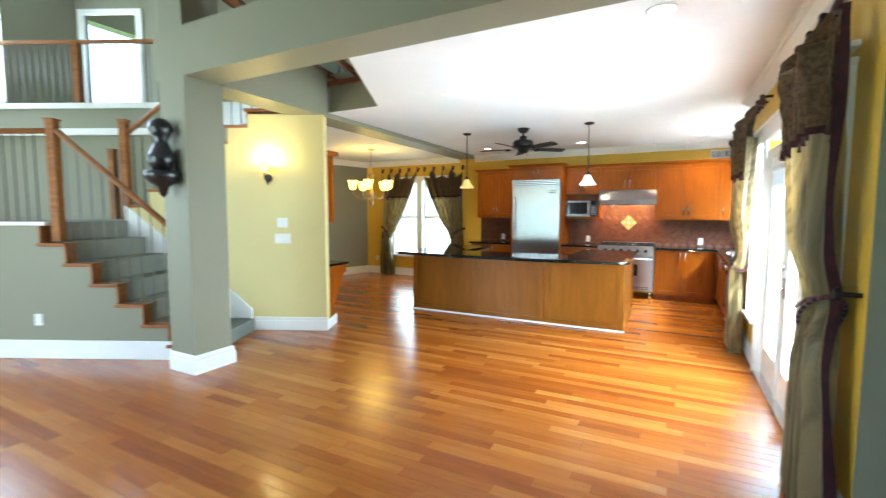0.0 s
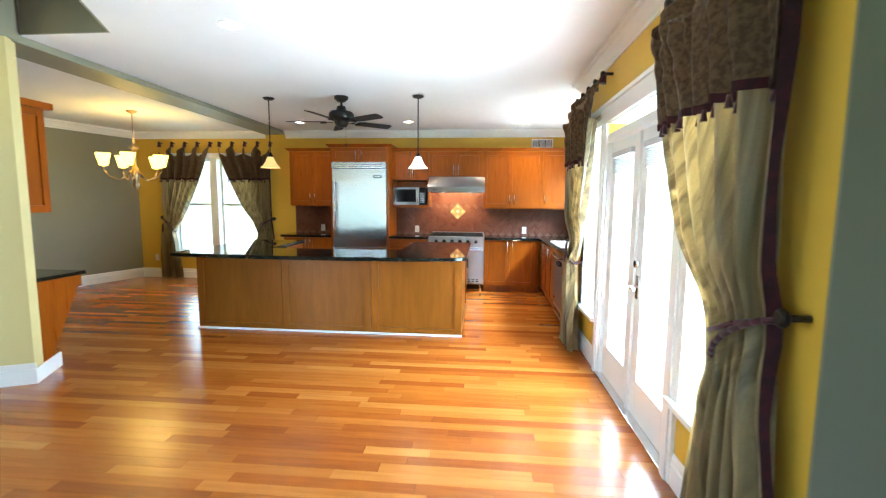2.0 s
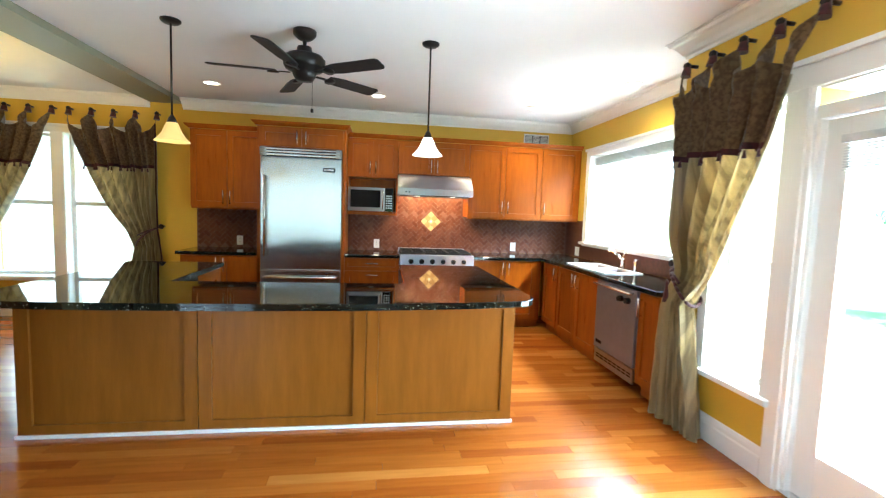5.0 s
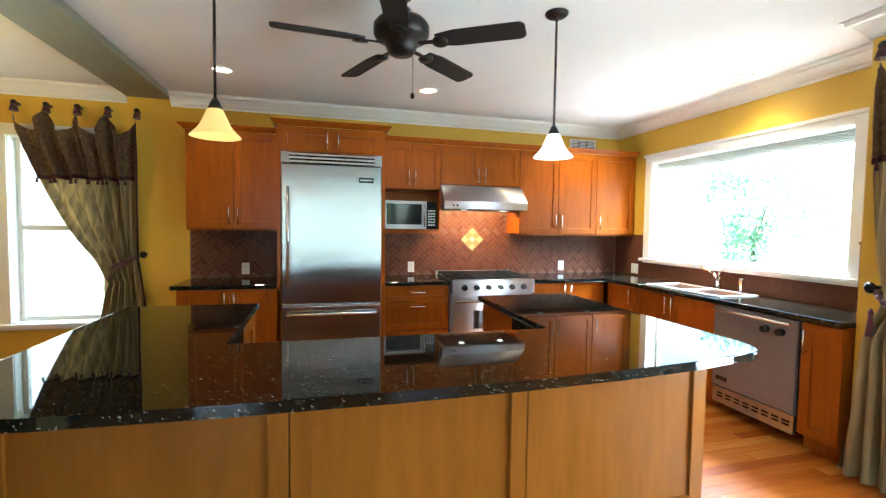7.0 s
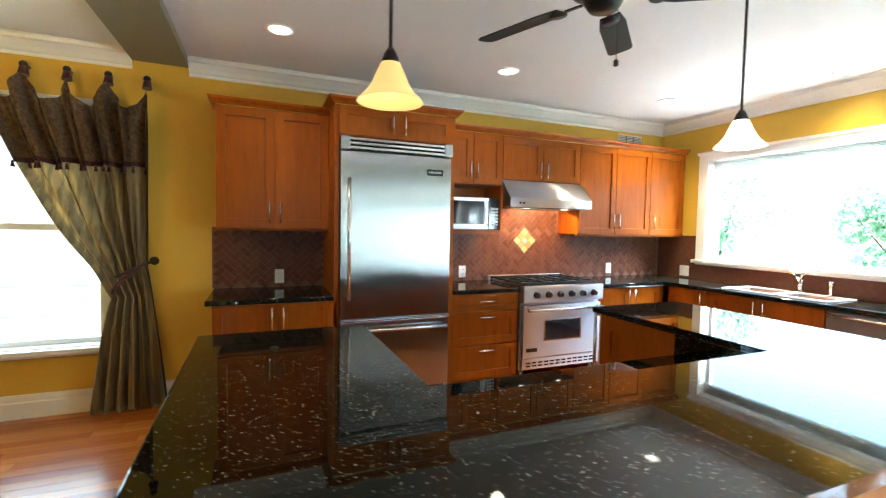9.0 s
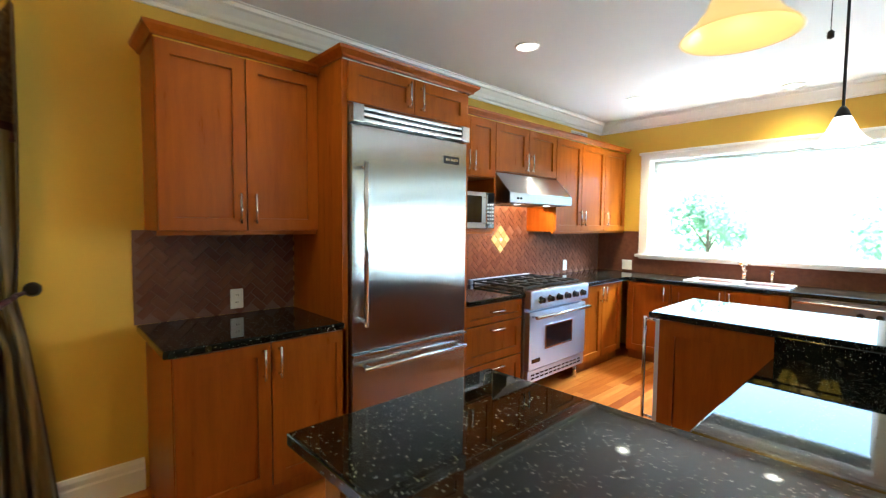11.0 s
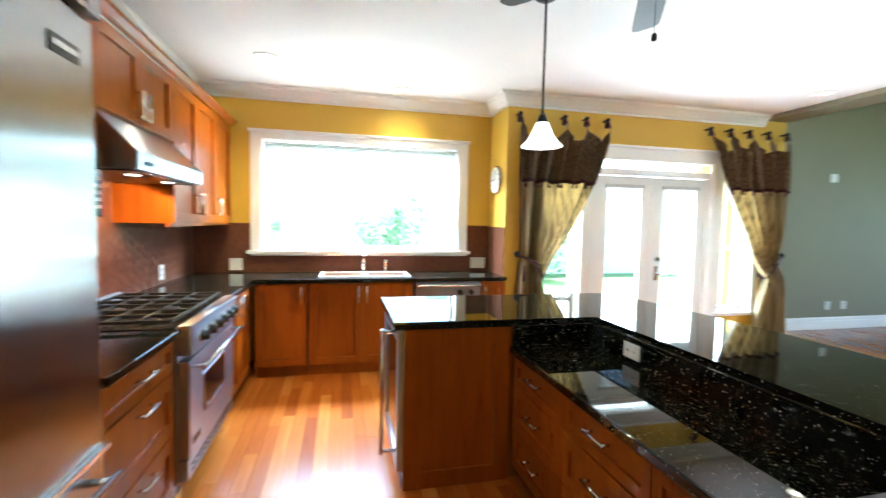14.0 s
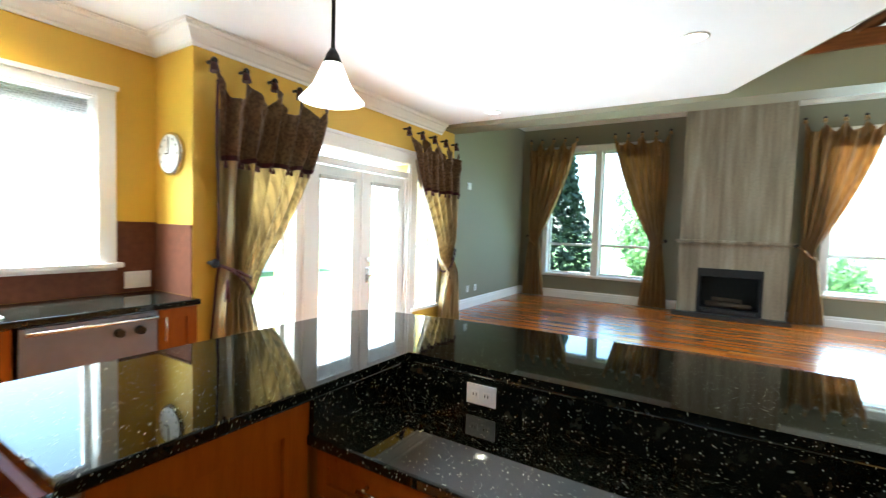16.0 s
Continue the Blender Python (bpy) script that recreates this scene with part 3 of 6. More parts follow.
def french_doors():
    t = thing("door_french", E90(1.65, 0), "pair of closed white glazed french doors under a transom", "door")
    t["kind"] = "structure"

    def casing(bm):
        for a, b in ((-4.57, -4.45), (-3.02, -2.90)):
            box(bm, a, b, -0.024, 0.0, 0, 2.24, 0.005)
            box(bm, a + 0.03, b - 0.03, -0.034, -0.02, 0, 2.2, 0.004)
        box(bm, -4.60, -2.87, -0.035, 0.0, 2.15, 2.27, 0.006)
        box(bm, -5.18, -2.28, -0.055, 0.0, 2.27, 2.30, 0.006)
        box(bm, -4.45, -3.02, -0.01, 0.255, 1.985, 2.052, 0.004)
        box(bm, -4.45, -3.02, 0.0, 0.25, 2.144, 2.152)
        box(bm, -4.452, -4.43, 0.0, 0.255, 0.0, 1.985)
        box(bm, -3.04, -3.018, 0.0, 0.255, 0.0, 1.985)
    P("door_frame", M["white"], t, casing)
    P("threshold", M["chrome"], t, lambda bm: box(bm, -4.45, -3.02, -0.03, 0.16, 0.0, 0.018, 0.004), "metal threshold strip")
    P("transom_pane", M["glass"], t, lambda bm: box(bm, -4.45, -3.02, 0.08, 0.086, 2.05, 2.15)).visible_shadow = False
    for a, b in ((-4.425, -3.76), (-3.72, -3.045)):
        def leaf(bm, a=a, b=b):
            for q in ((a, a + 0.12, 0.02, 1.98), (b - 0.12, b, 0.02, 1.98), (a + 0.12, b - 0.12, 0.02, 0.28), (a + 0.12, b - 0.12, 1.86, 1.98)):
                box(bm, q[0], q[1], 0.03, 0.075, q[2], q[3], 0.004)
        lf = P("door_leaf", M["white"], t, leaf)
        P("door_glass", M["glass"], lf, lambda bm, a=a, b=b: box(bm, a + 0.11, b - 0.11, 0.05, 0.056, 0.27, 1.87)).visible_shadow = False
        P("door_blind", M["blind"], lf, lambda bm, a=a, b=b: [box(bm, a + 0.11, b - 0.11, 0.012, 0.05, 1.84 - k * 0.013 - 0.006, 1.84 - k * 0.013) for k in range(10)] + [box(bm, a + 0.1, b - 0.1, 0.0, 0.05, 1.85, 1.89, 0.004)], "raised pale slatted blind")
    P("astragal", M["white"], t, lambda bm: box(bm, -3.762, -3.718, 0.012, 0.07, 0.02, 1.98, 0.005))
    P("door_handle", M["chrome"], t, lambda bm: (rod(bm, (-3.66, 0.03, 0.92), (-3.66, -0.03, 0.92), 0.012), rod(bm, (-3.67, -0.03, 0.92), (-3.56, -0.03, 0.92), 0.009), rod(bm, (-3.66, 0.03, 1.08), (-3.66, 0.0, 1.08), 0.026), box(bm, -3.685, -3.635, 0.02, 0.032, 0.84, 1.0, 0.004)), "chrome lever handle and deadbolt")


french_doors()


# ---- kitchen ----
def arc(cx, cy, r, a0, a1, n=6):
    return [(cx + r * math.cos(radians(a0 + (a1 - a0) * k / n)), cy + r * math.sin(radians(a0 + (a1 - a0) * k / n))) for k in range(n + 1)]


def shaker(bm, x0, x1, z0, z1, rail=0.062, t=0.02, y=0.0):
    g = 0.003
    x0, x1, z0, z1 = x0 + g, x1 - g, z0 + g, z1 - g
    nb = bmesh.new()
    box(nb, x0, x1, y, y + t, z0, z1, 0.002)
    nb.faces.ensure_lookup_table()
    front = max((f for f in nb.faces if f.normal.y < -0.9), key=lambda f: f.calc_area())
    bmesh.ops.inset_region(nb, faces=[front], thickness=min(rail, (z1 - z0) * 0.28), use_even_offset=True)
    bmesh.ops.inset_region(nb, faces=[front], thickness=0.0015, depth=0.0)
    for v in front.verts:
        v.co.y += min(0.016, t * 0.7)
    me = bpy.data.meshes.new("tmp")
    nb.to_mesh(me)
    nb.free()
    bm.from_mesh(me)
    bpy.data.meshes.remove(me)


def bar_handle(bm, x, z, upright=True, length=0.16, y=0.0, r=0.007, out=0.032):
    if upright:
        a, b, f1, f2 = (x, y - out, z - length / 2), (x, y - out, z + length / 2), (x, y - out, z - length / 2 + 0.015), (x, y - out, z + length / 2 - 0.015)
    else:
        a, b, f1, f2 = (x - length / 2, y - out, z), (x + length / 2, y - out, z), (x - length / 2 + 0.015, y - out, z), (x + length / 2 - 0.015, y - out, z)
    rod(bm, a, b, r)
    for f in (f1, f2):
        rod(bm, f, (f[0], y, f[2]), r * 0.9)


def cabinet(name, m, w, depth, z0, z1, fronts, label, toe=0.0, wood_mat=None, group="kitchen cabinets", open_z=None):
    """One cabinet unit; local x along its front, y into it. fronts: (kind, x0, x1, z0, z1, handle x, handle z)."""
    wm = wood_mat or M["cab"]
    t = thing(name, m, label, "cabinet", group)

    def body(bm):
        if open_z:
            box(bm, 0, w, 0.022, depth, open_z, z1)
            box(bm, 0, 0.018, 0.0, depth, z0, open_z, 0.001)
            box(bm, w - 0.018, w, 0.0, depth, z0, open_z, 0.001)
            box(bm, 0.018, w - 0.018, 0.0, depth, z0, z0 + 0.022, 0.002)
            box(bm, 0.018, w - 0.018, depth - 0.02, depth, z0 + 0.022, open_z)
        else:
            box(bm, 0, w, 0.022, depth, z0, z1, 0.001)
    P("body", wm, t, body)
    if z0 > 1.3:
        P("light_rail", wm, t, lambda bm: box(bm, 0.0, w, 0.03, 0.05, z0 - 0.022, z0, 0.002))
    if toe:
        P("toe_kick", wm, t, lambda bm: box(bm, 0, w, 0.07, depth, 0.0, z0, 0.0))
    for kind, a, b, c, d, hx, hz in fronts:
        f = P(kind, wm, t, lambda bm: shaker(bm, a, b, c, d))
        if hx is not None:
            P("handle", M["steel_h"], f, lambda bm: bar_handle(bm, hx, hz, kind == "door", 0.16 if kind == "door" else 0.15), "brushed steel bar handle")
    return t


YB = 7.86
cabinet("base_cabinet", pose(-2.78, YB, 0), 0.87, 0.64, 0.10, 0.87, [("door", 0.0, 0.435, 0.11, 0.865, 0.395, 0.76), ("door", 0.435, 0.87, 0.11, 0.865, 0.475, 0.76)], "cherry wood two-door base cabinet against the mustard wall", 0.1)
cabinet("drawer_cabinet", pose(-0.94, YB, 0), 0.66, 0.64, 0.10, 0.87, [("drawer", 0, 0.66, 0.715, 0.865, 0.33, 0.80), ("drawer", 0, 0.66, 0.415, 0.71, 0.33, 0.66), ("drawer", 0, 0.66, 0.11, 0.41, 0.33, 0.36)], "cherry wood three-drawer cabinet beside the range", 0.1)
cabinet("base_cabinet", pose(0.65, YB, 0), 0.90, 0.64, 0.10, 0.87, [("door", 0.0, 0.42, 0.11, 0.865, 0.38, 0.76), ("door", 0.42, 0.84, 0.11, 0.865, 0.46, 0.76)], "cherry wood two-door base cabinet beyond the range", 0.1)
EB = lambda y: pose(1.57, y, 0, 0, 0, -90)
cabinet("base_cabinet", EB(7.83), 0.45, 0.58, 0.10, 0.87, [("door", 0.0, 0.44, 0.11, 0.865, 0.395, 0.76)], "cherry wood single-door corner base cabinet", 0.1)
cabinet("sink_cabinet", EB(7.37), 0.96, 0.58, 0.10, 0.87, [("door", 0.0, 0.48, 0.11, 0.865, 0.44, 0.76), ("door", 0.48, 0.96, 0.11, 0.865, 0.52, 0.76)], "cherry wood two-door cabinet under the sink", 0.1)
cabinet("base_cabinet", EB(5.73), 0.25, 0.58, 0.10, 0.87, [("door", 0.0, 0.25, 0.11, 0.865, 0.035, 0.74)], "narrow cherry wood cabinet at the end of the counter", 0.1)
YU = 8.14
cabinet("wall_cabinet", pose(-2.77, YU, 0), 0.83, 0.36, 1.42, 2.34, [("door", 0, 0.415, 1.42, 2.335, 0.375, 1.54), ("door", 0.415, 0.83, 1.42, 2.335, 0.455, 1.54)], "cherry wood two-door wall cabinet beside the fridge")
cabinet("wall_cabinet", pose(-0.94, YU, 0), 0.63, 0.36, 1.41, 2.34, [("door", 0, 0.315, 1.86, 2.335, 0.28, 1.98), ("door", 0.315, 0.63, 1.86, 2.335, 0.35, 1.98)], "cherry wood wall cabinet with an open shelf holding the microwave", open_z=1.855)
cabinet("wall_cabinet", pose(-0.31, YU, 0), 0.92, 0.36, 1.92, 2.34, [("door", 0, 0.46, 1.925, 2.335, 0.42, 2.03), ("door", 0.46, 0.92, 1.925, 2.335, 0.50, 2.03)], "cherry wood two-door wall cabinet above the range hood")
cabinet("wall_cabinet", pose(0.61, YU, 0), 1.54, 0.36, 1.40, 2.34, [("door", 0, 0.49, 1.40, 2.335, 0.45, 1.54), ("door", 0.49, 0.99, 1.40, 2.335, 0.53, 1.54), ("door", 0.99, 1.51, 1.40, 2.335, 1.03, 1.54)], "cherry wood three-door wall cabinet in the kitchen corner")
cabinet("fridge_cabinet", pose(-1.94, 7.84, 0), 1.0, 0.66, 2.135, 2.37, [("door", 0.03, 0.50, 2.14, 2.365, 0.45, 2.25), ("door", 0.50, 0.97, 2.14, 2.365, 0.55, 2.25)], "cherry wood cabinet above the fridge")
for px in (-1.94, -0.975):
    tagged(P("fridge_side_panel", M["cab"], None, lambda bm: box(bm, 0, 0.035, 0.0, 0.64, 0.0, 2.135, 0.001), at=pose(px, 7.86, 0)), "tall cherry wood end panel beside the fridge", "panel", "fridge side panels")


def cornice(name, path, z, label):
    P(name, M["cab"], None, lambda bm: run_profile(bm, path, [(0, z), (0.012, z), (0.018, z + 0.012), (0.045, z + 0.035), (0.05, z + 0.05), (0, z + 0.05)]), label)["category"] = "moulding"


cornice("cabinet_cornice", [(-1.94, 8.14), (-2.77, 8.14), (-2.77, 8.49)], 2.34, "cherry wood crown moulding on the wall cabinet")
cornice("cabinet_cornice", [(-0.94, 8.49), (-0.94, 7.84), (-1.94, 7.84), (-1.94, 8.49)], 2.37, "cherry wood crown moulding on the fridge cabinet")
cornice("cabinet_cornice", [(2.145, 8.14), (-0.94, 8.14)], 2.34, "cherry wood crown moulding on the wall cabinets")


def slab(name, pts, z0, z1, label, bev=0.008):
    ob = P(name, M["granite"], None, lambda bm: prism(bm, pts, z0, z1, bev), label)
    ob["category"] = "worktop"
    return ob


slab("worktop", [(-2.82, 7.83), (-1.945, 7.83), (-1.945, 8.495), (-2.82, 8.495)], 0.872, 0.91, "polished black granite worktop beside the fridge")
slab("worktop", [(-0.935, 7.83), (-0.275, 7.83), (-0.275, 8.495), (-0.935, 8.495)], 0.872, 0.91, "polished black granite worktop between fridge and range")
# the worktop round the corner leaves a gap for the sink
slab("worktop", [(0.65, 7.83), (1.54, 7.83), (1.54, 7.29), (2.145, 7.29), (2.145, 8.495), (0.65, 8.495)], 0.872, 0.91, "polished black granite worktop in the kitchen corner")
slab("worktop", [(1.54, 5.475), (2.145, 5.475), (2.145, 6.42), (1.54, 6.42)], 0.872, 0.91, "polished black granite worktop below the kitchen window", 0.006)
slab("worktop_strip", [(1.54, 6.42), (1.63, 6.42), (1.63, 7.29), (1.54, 7.29)], 0.872, 0.91, "polished black granite in front of the sink", 0.006)
slab("worktop_strip", [(2.04, 6.42), (2.145, 6.42), (2.145, 7.29), (2.04, 7.29)], 0.872, 0.91, "polished black granite behind the sink", 0.006)


def fridge():
    t = thing("fridge", pose(-1.899, 7.83, 0), "tall built-in stainless steel fridge with a bottom freezer drawer", "fridge")
    w = 0.918
    P("body", M["fridge_steel"], t, lambda bm: box(bm, 0.01, w - 0.01, 0.06, 0.64, 0.05, 2.125))
    P("door", M["fridge_steel"], t, lambda bm: box(bm, 0.004, w - 0.004, 0.0, 0.058, 0.715, 2.02, 0.006), "large stainless steel door")
    P("freezer_drawer", M["fridge_steel"], t, lambda bm: box(bm, 0.004, w - 0.004, 0.0, 0.058, 0.12, 0.695, 0.006), "stainless steel freezer drawer")
    P("trim_strip", M["steel_h"], t, lambda bm: box(bm, 0.0, w, -0.02, 0.04, 0.697, 0.713, 0.003))
    P("toe_grille", M["black"], t, lambda bm: box(bm, 0.02, w - 0.02, 0.05, 0.1, 0.0, 0.115))
    gr = P("grille", M["black"], t, lambda bm: box(bm, 0.07, w - 0.07, 0.02, 0.04, 2.03, 2.13), "steel grille with black gaps")
    for a in (0.0, w - 0.07):
        P("end_cap", M["fridge_steel"], gr, lambda bm: box(bm, a, a + 0.07, -0.025, 0.05, 2.03, 2.13, 0.004), "stainless steel end cap")
    for k in range(3):
        P("slat", M["steel_h"], gr, lambda bm, k=k: box(bm, 0.07, w - 0.07, -0.022, 0.02, 2.036 + k * 0.033, 2.054 + k * 0.033, 0.004))
    P("door_handle", M["steel_h"], t, lambda bm: (rod(bm, (0.06, -0.06, 0.88), (0.06, -0.06, 1.81), 0.013, 14), rod(bm, (0.06, -0.06, 0.91), (0.06, 0.0, 0.91), 0.012), rod(bm, (0.06, -0.06, 1.78), (0.06, 0.0, 1.78), 0.012)), "long upright steel handle")
    P("drawer_handle", M["steel_h"], t, lambda bm: (rod(bm, (0.05, -0.06, 0.63), (w - 0.05, -0.06, 0.63), 0.013, 14), rod(bm, (0.09, -0.06, 0.63), (0.09, 0.0, 0.63), 0.012), rod(bm, (w - 0.09, -0.06, 0.63), (w - 0.09, 0.0, 0.63), 0.012)), "long level steel handle")
    b = P("badge", M["black"], t, lambda bm: box(bm, 0.70, 0.84, -0.004, 0.0, 1.87, 1.92, 0.003), "small dark badge plate")
    P("badge_bars", M["steel_h"], b, lambda bm: [box(bm, 0.715 + k * 0.014, 0.725 + k * 0.014, -0.007, -0.0035, 1.888, 1.904) for k in range(8)])


fridge()


def kitchen_range():
    t = thing("range", pose(-0.27, 7.80, 0), "stainless steel gas range with six black knobs", "range")
    w = 0.912
    P("body", M["steel"], t, lambda bm: box(bm, 0.0, w, 0.05, 0.69, 0.14, 0.90, 0.003))
    P("control_panel", M["steel"], t, lambda bm: (box(bm, 0.0, w, -0.02, 0.05, 0.775, 0.925, 0.014)), "stainless front panel")
    for k in range(6):
        x = 0.13 + k * (w - 0.26) / 5
        kb = P("knob", M["black"], t, lambda bm: rod(bm, (x, -0.02, 0.845), (x, -0.062, 0.845), 0.026, 18, 0.022), "black control knob")
        P("knob_ring", M["chrome"], kb, lambda bm: rod(bm, (x, -0.019, 0.845), (x, -0.026, 0.845), 0.032, 18))
    door = P("oven_door", M["steel"], t, lambda bm: box(bm, 0.015, w - 0.015, 0.0, 0.05, 0.26, 0.745, 0.006), "stainless oven door")
    P("oven_window", M["blackglass"], door, lambda bm: box(bm, 0.25, 0.65, -0.003, 0.002, 0.42, 0.60, 0.003), "dark oven glass")
    P("window_rim", M["steel_h"], door, lambda bm: (box(bm, 0.235, 0.665, -0.005, 0.0, 0.60, 0.612), box(bm, 0.235, 0.665, -0.005, 0.0, 0.408, 0.42), box(bm, 0.235, 0.25, -0.005, 0, 0.42, 0.60), box(bm, 0.65, 0.665, -0.005, 0, 0.42, 0.60)))
    P("oven_handle", M["steel_h"], door, lambda bm: (rod(bm, (0.03, -0.06, 0.71), (w - 0.03, -0.06, 0.71), 0.014, 14), rod(bm, (0.06, -0.06, 0.71), (0.06, 0, 0.71), 0.011), rod(bm, (w - 0.06, -0.06, 0.71), (w - 0.06, 0, 0.71), 0.011)))
    P("badge", M["black"], door, lambda bm: box(bm, 0.05, 0.17, -0.004, 0.0, 0.315, 0.35, 0.002))
    P("kick_panel", M["steel"], t, lambda bm: box(bm, 0.015, w - 0.015, 0.01, 0.05, 0.15, 0.25, 0.003))
    P("vent_slots", M["black"], t, lambda bm: [box(bm, 0.06 + k * 0.066, 0.105 + k * 0.066, 0.006, 0.012, z, z + 0.012) for k in range(12) for z in (0.175, 0.205)])
    for fx in (0.05, w - 0.05):
        P("leg", M["chrome"], t, lambda bm: rod(bm, (fx, 0.08, 0.0), (fx, 0.08, 0.14), 0.02))
    P("cooktop", M["black"], t, lambda bm: box(bm, 0.01, w - 0.01, 0.06, 0.66, 0.90, 0.912, 0.003), "black enamel cooktop")
    for k in range(3):
        x0 = 0.02 + k * 0.293
        def grate(bm):
            x1 = x0 + 0.285
            for y in (0.08, 0.36, 0.64):
                box(bm, x0, x1, y - 0.006, y + 0.006, 0.935, 0.95, 0.002)
            for x in (x0, x1 - 0.012):
                box(bm, x, x + 0.012, 0.08, 0.64, 0.935, 0.95, 0.002)
            for cy in (0.22, 0.50):
                box(bm, x0 + 0.137, x0 + 0.149, cy - 0.13, cy + 0.13, 0.936, 0.952, 0.002)
                box(bm, x0 + 0.01, x1 - 0.01, cy - 0.006, cy + 0.006, 0.936, 0.952, 0.002)
            for x in (x0 + 0.006, x1 - 0.006):
                for y in (0.08, 0.64):
                    rod(bm, (x, y, 0.91), (x, y, 0.94), 0.007, 6)
        P("grate", M["soot"], t, grate, "black cast iron grate")
        for cy in (0.22, 0.50):
            P("burner", M["iron"], t, lambda bm: lathe(bm, [(0.045, 0.911), (0.045, 0.922), (0.03, 0.93), (0.0, 0.93)], 16, (x0 + 0.143, cy, 0)), "dark round burner")
    P("back_guard", M["steel"], t, lambda bm: box(bm, 0.0, w, 0.66, 0.69, 0.90, 0.955, 0.004))


kitchen_range()


def hood():
    t = thing("range_hood", pose(-0.31, 7.98, 0), "stainless steel range hood with a sloping front", "range hood")
    def shell(bm):
        w = 0.95
        pr = [(0.0, 1.655), (0.0, 1.735), (0.17, 1.915), (0.5, 1.915), (0.5, 1.655)]
        lo, hi = [bm.verts.new((0, y, z)) for y, z in pr], [bm.verts.new((w, y, z)) for y, z in pr]
        bm.faces.new(lo)
        bm.faces.new(hi[::-1])
        for k in range(5):
            bm.faces.new((lo[k], hi[k], hi[(k + 1) % 5], lo[(k + 1) % 5]))
        bmesh.ops.recalc_face_normals(bm, faces=bm.faces)
        bmesh.ops.bevel(bm, geom=list(bm.edges), offset=0.004, segments=2, affect="EDGES")
    P("shell", M["steel"], t, shell)
    P("filter", M["iron"], t, lambda bm: box(bm, 0.04, 0.91, 0.04, 0.45, 1.648, 1.656))
    for x in (0.10, 0.14):
        P("switch", M["black"], t, lambda bm: rod(bm, (x, 0.001, 1.69), (x, -0.012, 1.69), 0.009, 12))
    for x in (0.25, 0.70):
        P("lamp", M["lens"], t, lambda bm: rod(bm, (x, 0.12, 1.6475), (x, 0.12, 1.644), 0.03, 16), "small round hood lamp")
        lp = new("hood_bulb", bpy.data.lights.new("hood_bulb", "SPOT"))
        lp.data.energy, lp.data.color, lp.data.shadow_soft_size, lp.data.spot_size = 3.0, (1.0, 0.55, 0.22), 0.03, radians(150)
        lp.matrix_world = look((-0.31 + x, 8.12, 1.63), (-0.31 + x, 8.42, 1.1))


hood()
for x, z in ((-2.36, 1.42), (-0.62, 1.41), (0.98, 1.40), (1.62, 1.40)):
    t = thing("cabinet_light", pose(x, 8.28, z), "small unlit round lamp under the wall cabinet", "cabinet lamp", "lamps under the wall cabinets")
    P("housing", M["vinyl"], t, lambda bm: lathe(bm, [(0.035, 0.0), (0.035, -0.012), (0.028, -0.018)], 20))
    P("lamp_glass", M["satin"], t, lambda bm: rod(bm, (0, 0, -0.014), (0, 0, -0.017), 0.027, 18))


def microwave():
    t = thing("microwave", pose(-0.925, 8.10, 1.432), "stainless steel microwave on the open cabinet shelf", "microwave")
    P("body", M["steel"], t, lambda bm: box(bm, 0.0, 0.56, 0.012, 0.36, 0.006, 0.295, 0.006))
    P("door", M["steel"], t, lambda bm: box(bm, 0.0, 0.45, 0.0, 0.012, 0.004, 0.297, 0.004))
    P("door_window", M["blackglass"], t, lambda bm: box(bm, 0.03, 0.40, -0.003, 0.0, 0.05, 0.265, 0.003), "dark mirror glass")
    P("control_panel", M["blackglass"], t, lambda bm: box(bm, 0.455, 0.56, 0.0, 0.012, 0.004, 0.297, 0.003), "black control panel")
    P("buttons", M["blind"], t, lambda bm: [box(bm, 0.47 + i * 0.028, 0.49 + i * 0.028, -0.002, 0.0, 0.04 + j * 0.03, 0.055 + j * 0.03) for i in range(3) for j in range(6)])
    P("handle", M["steel_h"], t, lambda bm: bar_handle(bm, 0.428, 0.15, True, 0.24, 0.0, 0.007, 0.03))
    for fx in (0.04, 0.52):
        P("foot", M["black"], t, lambda bm: rod(bm, (fx, 0.06, -0.0), (fx, 0.06, 0.008), 0.012))


microwave()


